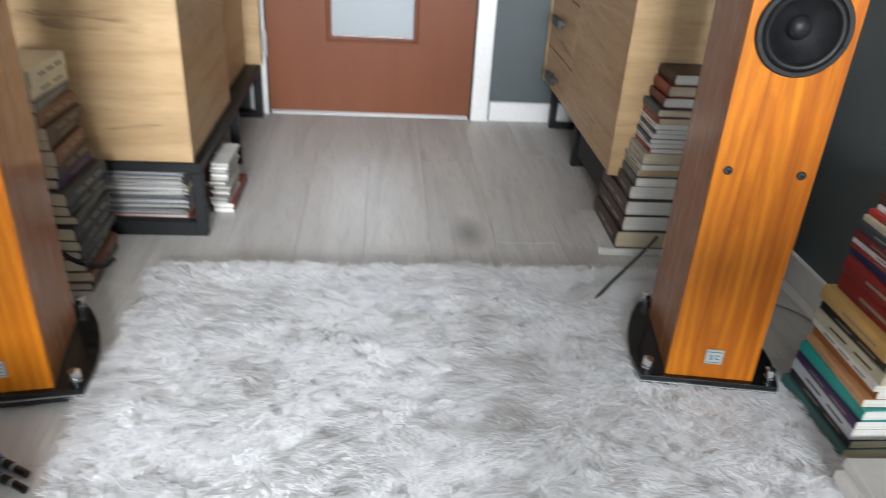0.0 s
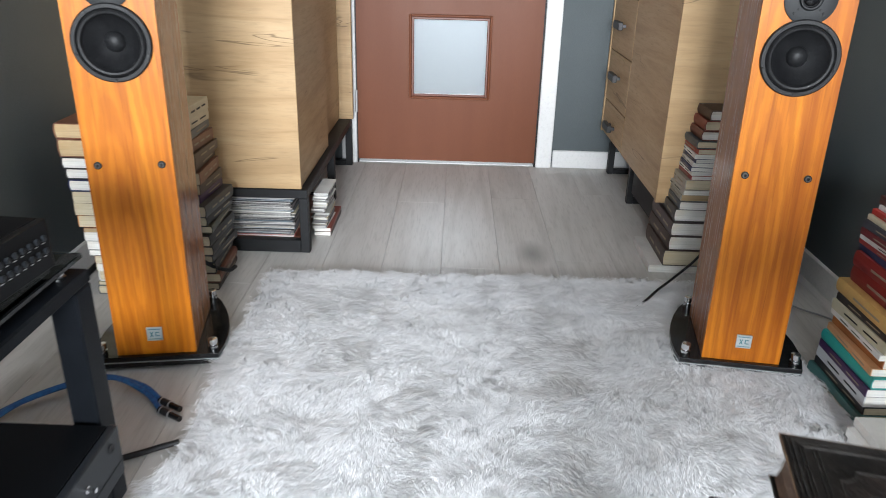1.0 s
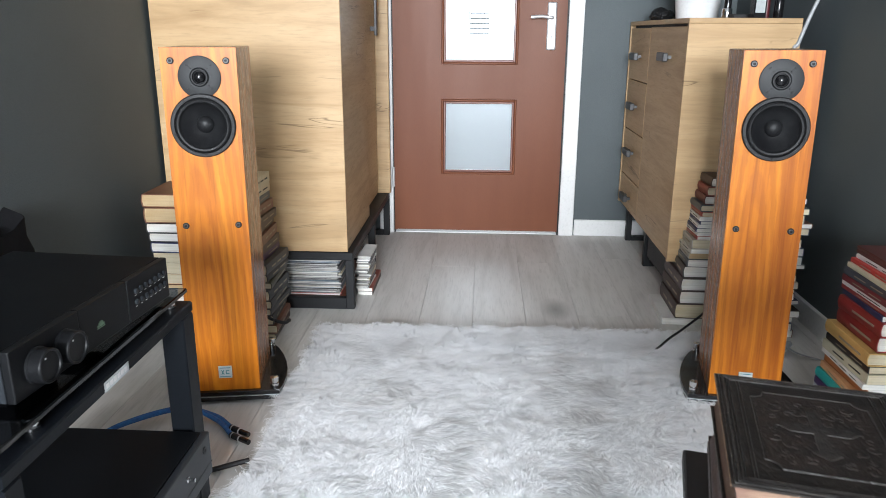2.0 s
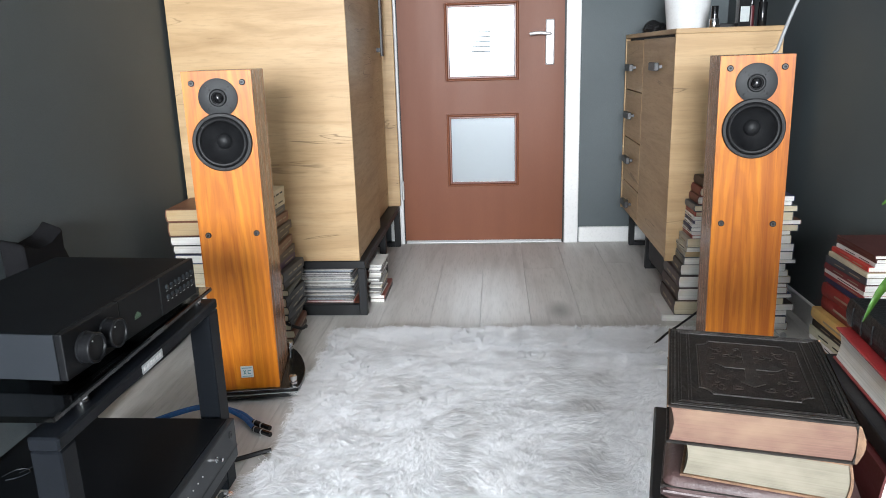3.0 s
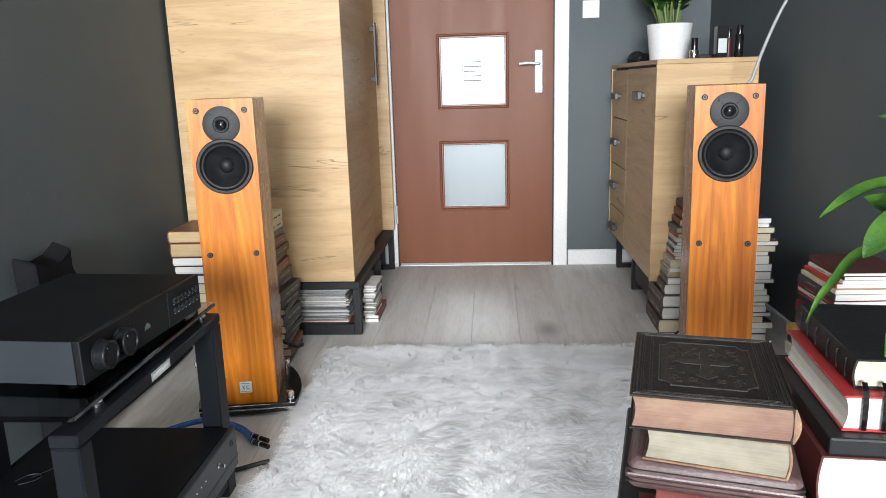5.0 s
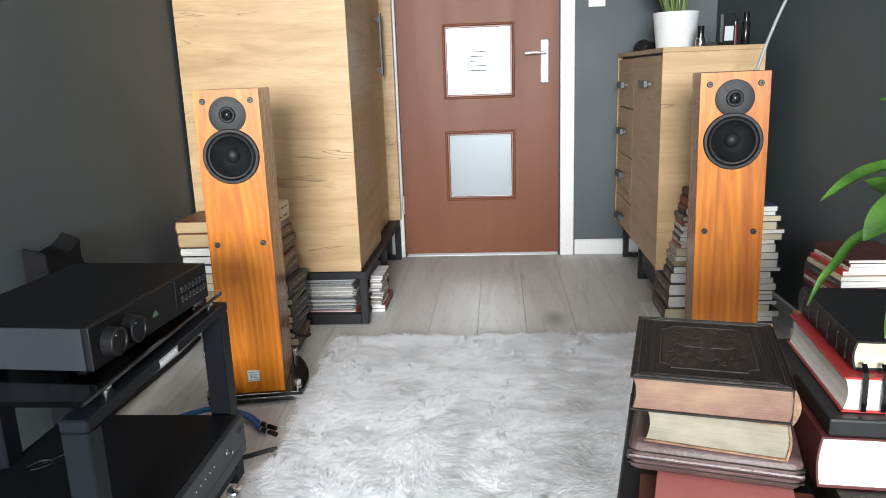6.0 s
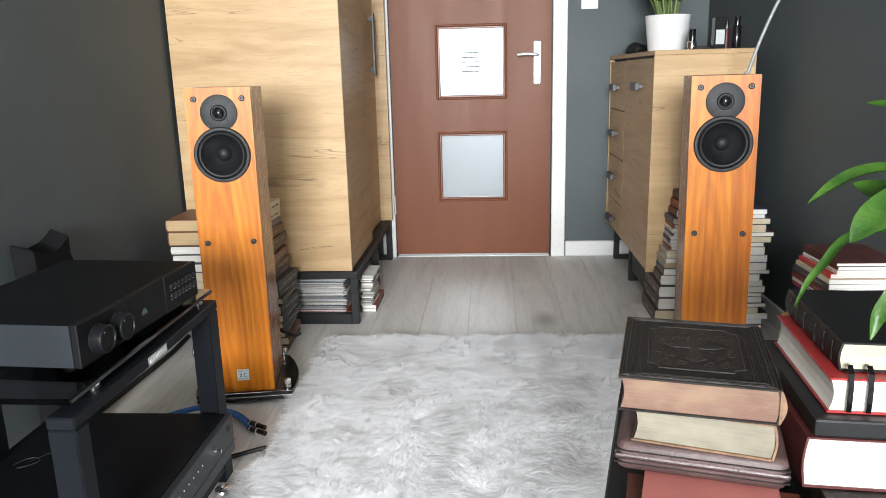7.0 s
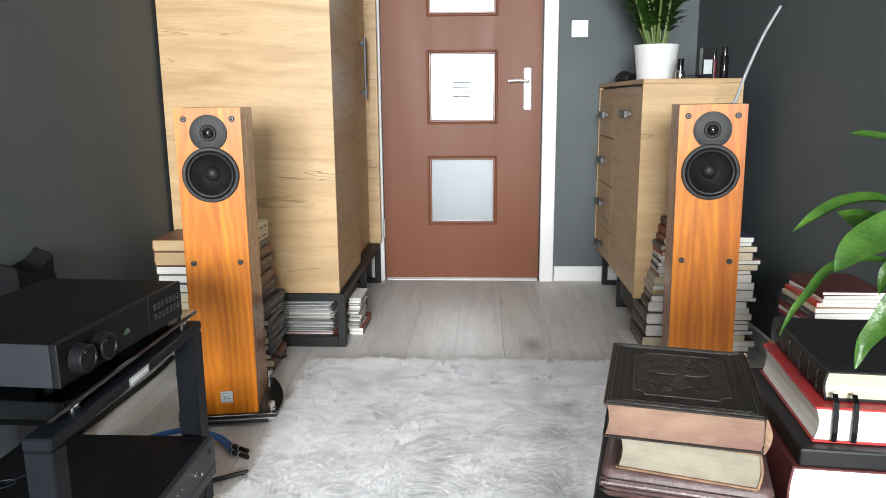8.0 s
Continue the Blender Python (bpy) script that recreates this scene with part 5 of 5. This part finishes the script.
bottle(1.123, 2.50, 0.019, 0.088, 0.45, "small bottle with silver base and black cap", CHROME, GLOSSBLACK)
bottle(1.250, 2.33, 0.0165, 0.124, 0.72, "tall glossy black bottle with black cap", GLOSSBLACK, GLOSSBLACK)
bottle(1.222, 2.37, 0.011, 0.112, 0.7, "slim dark red bottle with black cap", cover_mat((0.08, 0.008, 0.012)), GLOSSBLACK)
crt = thing("carton", "slim black carton with a grey picture", "carton", "toiletries on the chest", pose(1.186, 2.35, CT, 0, 0, 4))
part("card", box(-0.022, 0.022, -0.018, 0.018, 0, 0.122, 0.001), GLOSSBLACK, crt)
part("print", box(-0.017, 0.017, -0.0186, -0.0182, 0.02, 0.075), ALU, crt)
tin = solid("tin_box", box(-0.04, 0.04, -0.03, 0.03, 0, 0.018, 0.003, 2), BLACKPLASTIC, "flat black tin box on the chest", "box", "", "toiletries on the chest", False, pose(1.16, 2.44, CT))
cloth = bmesh.new()
bmesh.ops.create_icosphere(cloth, subdivisions=4, radius=1.0)
for v in cloth.verts:
    n1 = noise.noise(v.co * 1.7 + Vector((3, 1, 4))) * 0.35 + noise.noise(v.co * 4.5) * 0.12
    v.co *= 1 + n1
    v.co = Vector((v.co.x * 0.050, v.co.y * 0.085, max(v.co.z, -0.55) * 0.034 + 0.0187))
solid("black_cloth", cloth, RUBBER, "crumpled black cloth lying on the chest", "cloth", "", "", True, pose(0.99, 2.98, CT))
# curved grey stem that rises behind the loudspeaker
rod = thing("curved_stem", "thin curved grey plastic stem rising behind the loudspeaker", "stem")
part("stem", tube(bend([(1.130, 1.90, 0.012), (1.132, 1.90, 0.5), (1.147, 1.90, 0.93), (1.162, 1.90, 0.99), (1.192, 1.90, 1.086), (1.237, 1.90, 1.20), (1.287, 1.90, 1.296)], 7), 0.0065, 10, 0.005), WIREGREY, rod, "", True)
part("base", lathe([(0.045, 0.0), (0.045, 0.008), (0.012, 0.014)], 24), BLACKPLASTIC, rod, "", True, pose(1.130, 1.90, 0))

# black folded thing by the west wall
bag = bmesh.new()
pts = [(-0.10, 0.0), (-0.085, 0.26), (-0.105, 0.60), (-0.098, 0.605), (-0.030, 0.572), (0.030, 0.578), (0.078, 0.612), (0.086, 0.60), (0.070, 0.555), (0.105, 0.515), (0.11, 0.26), (0.11, 0.0)]
lo = [bag.verts.new((0.0, a, b)) for a, b in pts]
hi = [bag.verts.new((0.055, a * 0.9, b * 0.97)) for a, b in pts]
bag.faces.new(lo)
bag.faces.new(hi)
for i in range(len(pts)):
    bag.faces.new((lo[i], lo[(i + 1) % len(pts)], hi[(i + 1) % len(pts)], hi[i]))
bmesh.ops.bevel(bag, geom=bag.edges[:], offset=0.006, segments=2, profile=0.5, affect="EDGES")
solid("fabric_bag", bag, FELT, "black pointed fabric bag leaning on the wall", "bag", "", "", True, pose(-0.945, 1.11, 0))

# ---- cables ----


def cable(name, label, pts_, rad, material, n=8):
    c = thing(name, label, "cable")
    part("sheath", tube(bend(pts_, n), rad, 8), material, c, "", True)
    return c


for k, (dx, dy) in enumerate(((0.0, 0.0), (0.012, -0.036))):
    c = cable("signal_cable", "blue braided signal cable with black metal plugs on the floor",
              [(-0.80 + dx, 1.10 + dy, 0.012), (-0.72, 1.200 + dy * 0.8, 0.022 + 0.012 * k), (-0.60 + dx, 1.272 + dy * 0.4, 0.030 + 0.012 * k), (-0.50 + dx, 1.258 + dy * 0.6, 0.022), (-0.437 + dx, 1.213 + dy, 0.012)], 0.0065, BLUE)
    part("plug", tube([(-0.441 + dx, 1.2155 + dy, 0.012), (-0.412 + dx, 1.199 + dy, 0.012)], 0.0082, 12), RUBBER, c, "black plug", True)
    part("plug_tip", tube([(-0.411 + dx, 1.1985 + dy, 0.012), (-0.384 + dx, 1.183 + dy, 0.012)], 0.0072, 12), GLOSSBLACK, c, "", True)
    for q in (0.15, 0.95):
        part("plug_ring", tube([(-0.441 + 0.029 * q + dx, 1.2155 - 0.0165 * q + dy, 0.012), (-0.438 + 0.029 * q + dx, 1.2138 - 0.0165 * q + dy, 0.012)], 0.0087, 12), SATIN, c, "silver ring", True)
cable("power_cable", "black cable lying on the floor beside the rug", [(-0.60, 0.93, 0.008), (-0.50, 0.985, 0.008), (-0.42, 1.030, 0.008), (-0.375, 1.055, 0.010), (-0.345, 1.068, 0.012)], 0.0065, RUBBER)
cable("speaker_cable", "flat black cable crossing the fluffy rug", [(1.02, 2.005, 0.085), (0.985, 1.975, 0.065), (0.90, 1.885, 0.048), (0.84, 1.82, 0.040), (0.80, 1.78, 0.026), (0.76, 1.745, 0.014)], 0.004, RUBBER)
cable("wall_cable", "black cable running along the skirting board", [(-0.925, 1.95, 0.010), (-0.918, 1.75, 0.010), (-0.928, 1.50, 0.010), (-0.938, 1.25, 0.010), (-0.930, 0.95, 0.010)], 0.009, RUBBER)
cable("strap", "black strap hanging beside a stack of books", [(-0.60, 1.80, 0.19), (-0.52, 1.80, 0.10), (-0.47, 1.85, 0.05), (-0.462, 1.90, 0.04), (-0.47, 1.93, 0.025)], 0.006, RUBBER)
cable("speaker_cable", "thin grey cable beside the loudspeaker", [(1.03, 1.76, 0.14), (1.12, 1.80, 0.13), (1.20, 1.83, 0.05), (1.25, 1.80, 0.012), (1.34, 1.70, 0.010), (1.372, 1.45, 0.010)], 0.003, WIREGREY)
jk = thing("banana_plug", "grey metal plug on a cable by the loudspeaker", "plug")
part("plug", tube([(1.20, 1.80, 0.016), (1.25, 1.86, 0.016)], 0.012, 12), WIREGREY, jk, "", True)

# ---- floor planks ----
PW, PL = 0.1955, 1.38
plank_mesh = mesh_of("plank", box(0.0004, PW - 0.0004, 0.0004, PL - 0.0004, -0.0118, 0.0, 0.0005), PLANK)
k0 = math.floor((XL + 0.012) / PW) - 1
short = {}
for k in range(k0, k0 + 15):
    x0 = -0.012 + k * PW
    if x0 > XR or x0 + PW < XL:
        continue
    a, b = max(x0, XL), min(x0 + PW, XR)
    y = YB - ((k * 0.47) % 1.0) * PL
    while y < YF:
        c, d = max(y, YB), min(y + PL, YF + 0.0)
        if d - c > 0.01:
            if a == x0 and b == x0 + PW and c == y and d == y + PL:
                me = plank_mesh
            else:
                me = mesh_of("plank", box(a - x0 + 0.0004, b - x0 - 0.0004, c - y + 0.0004, d - y - 0.0004, -0.0118, 0.0, 0.0005), PLANK)
            pk = new("plank", me)
            pk.parent = floor
            pk.location = (x0, y, 0)
        y += PL
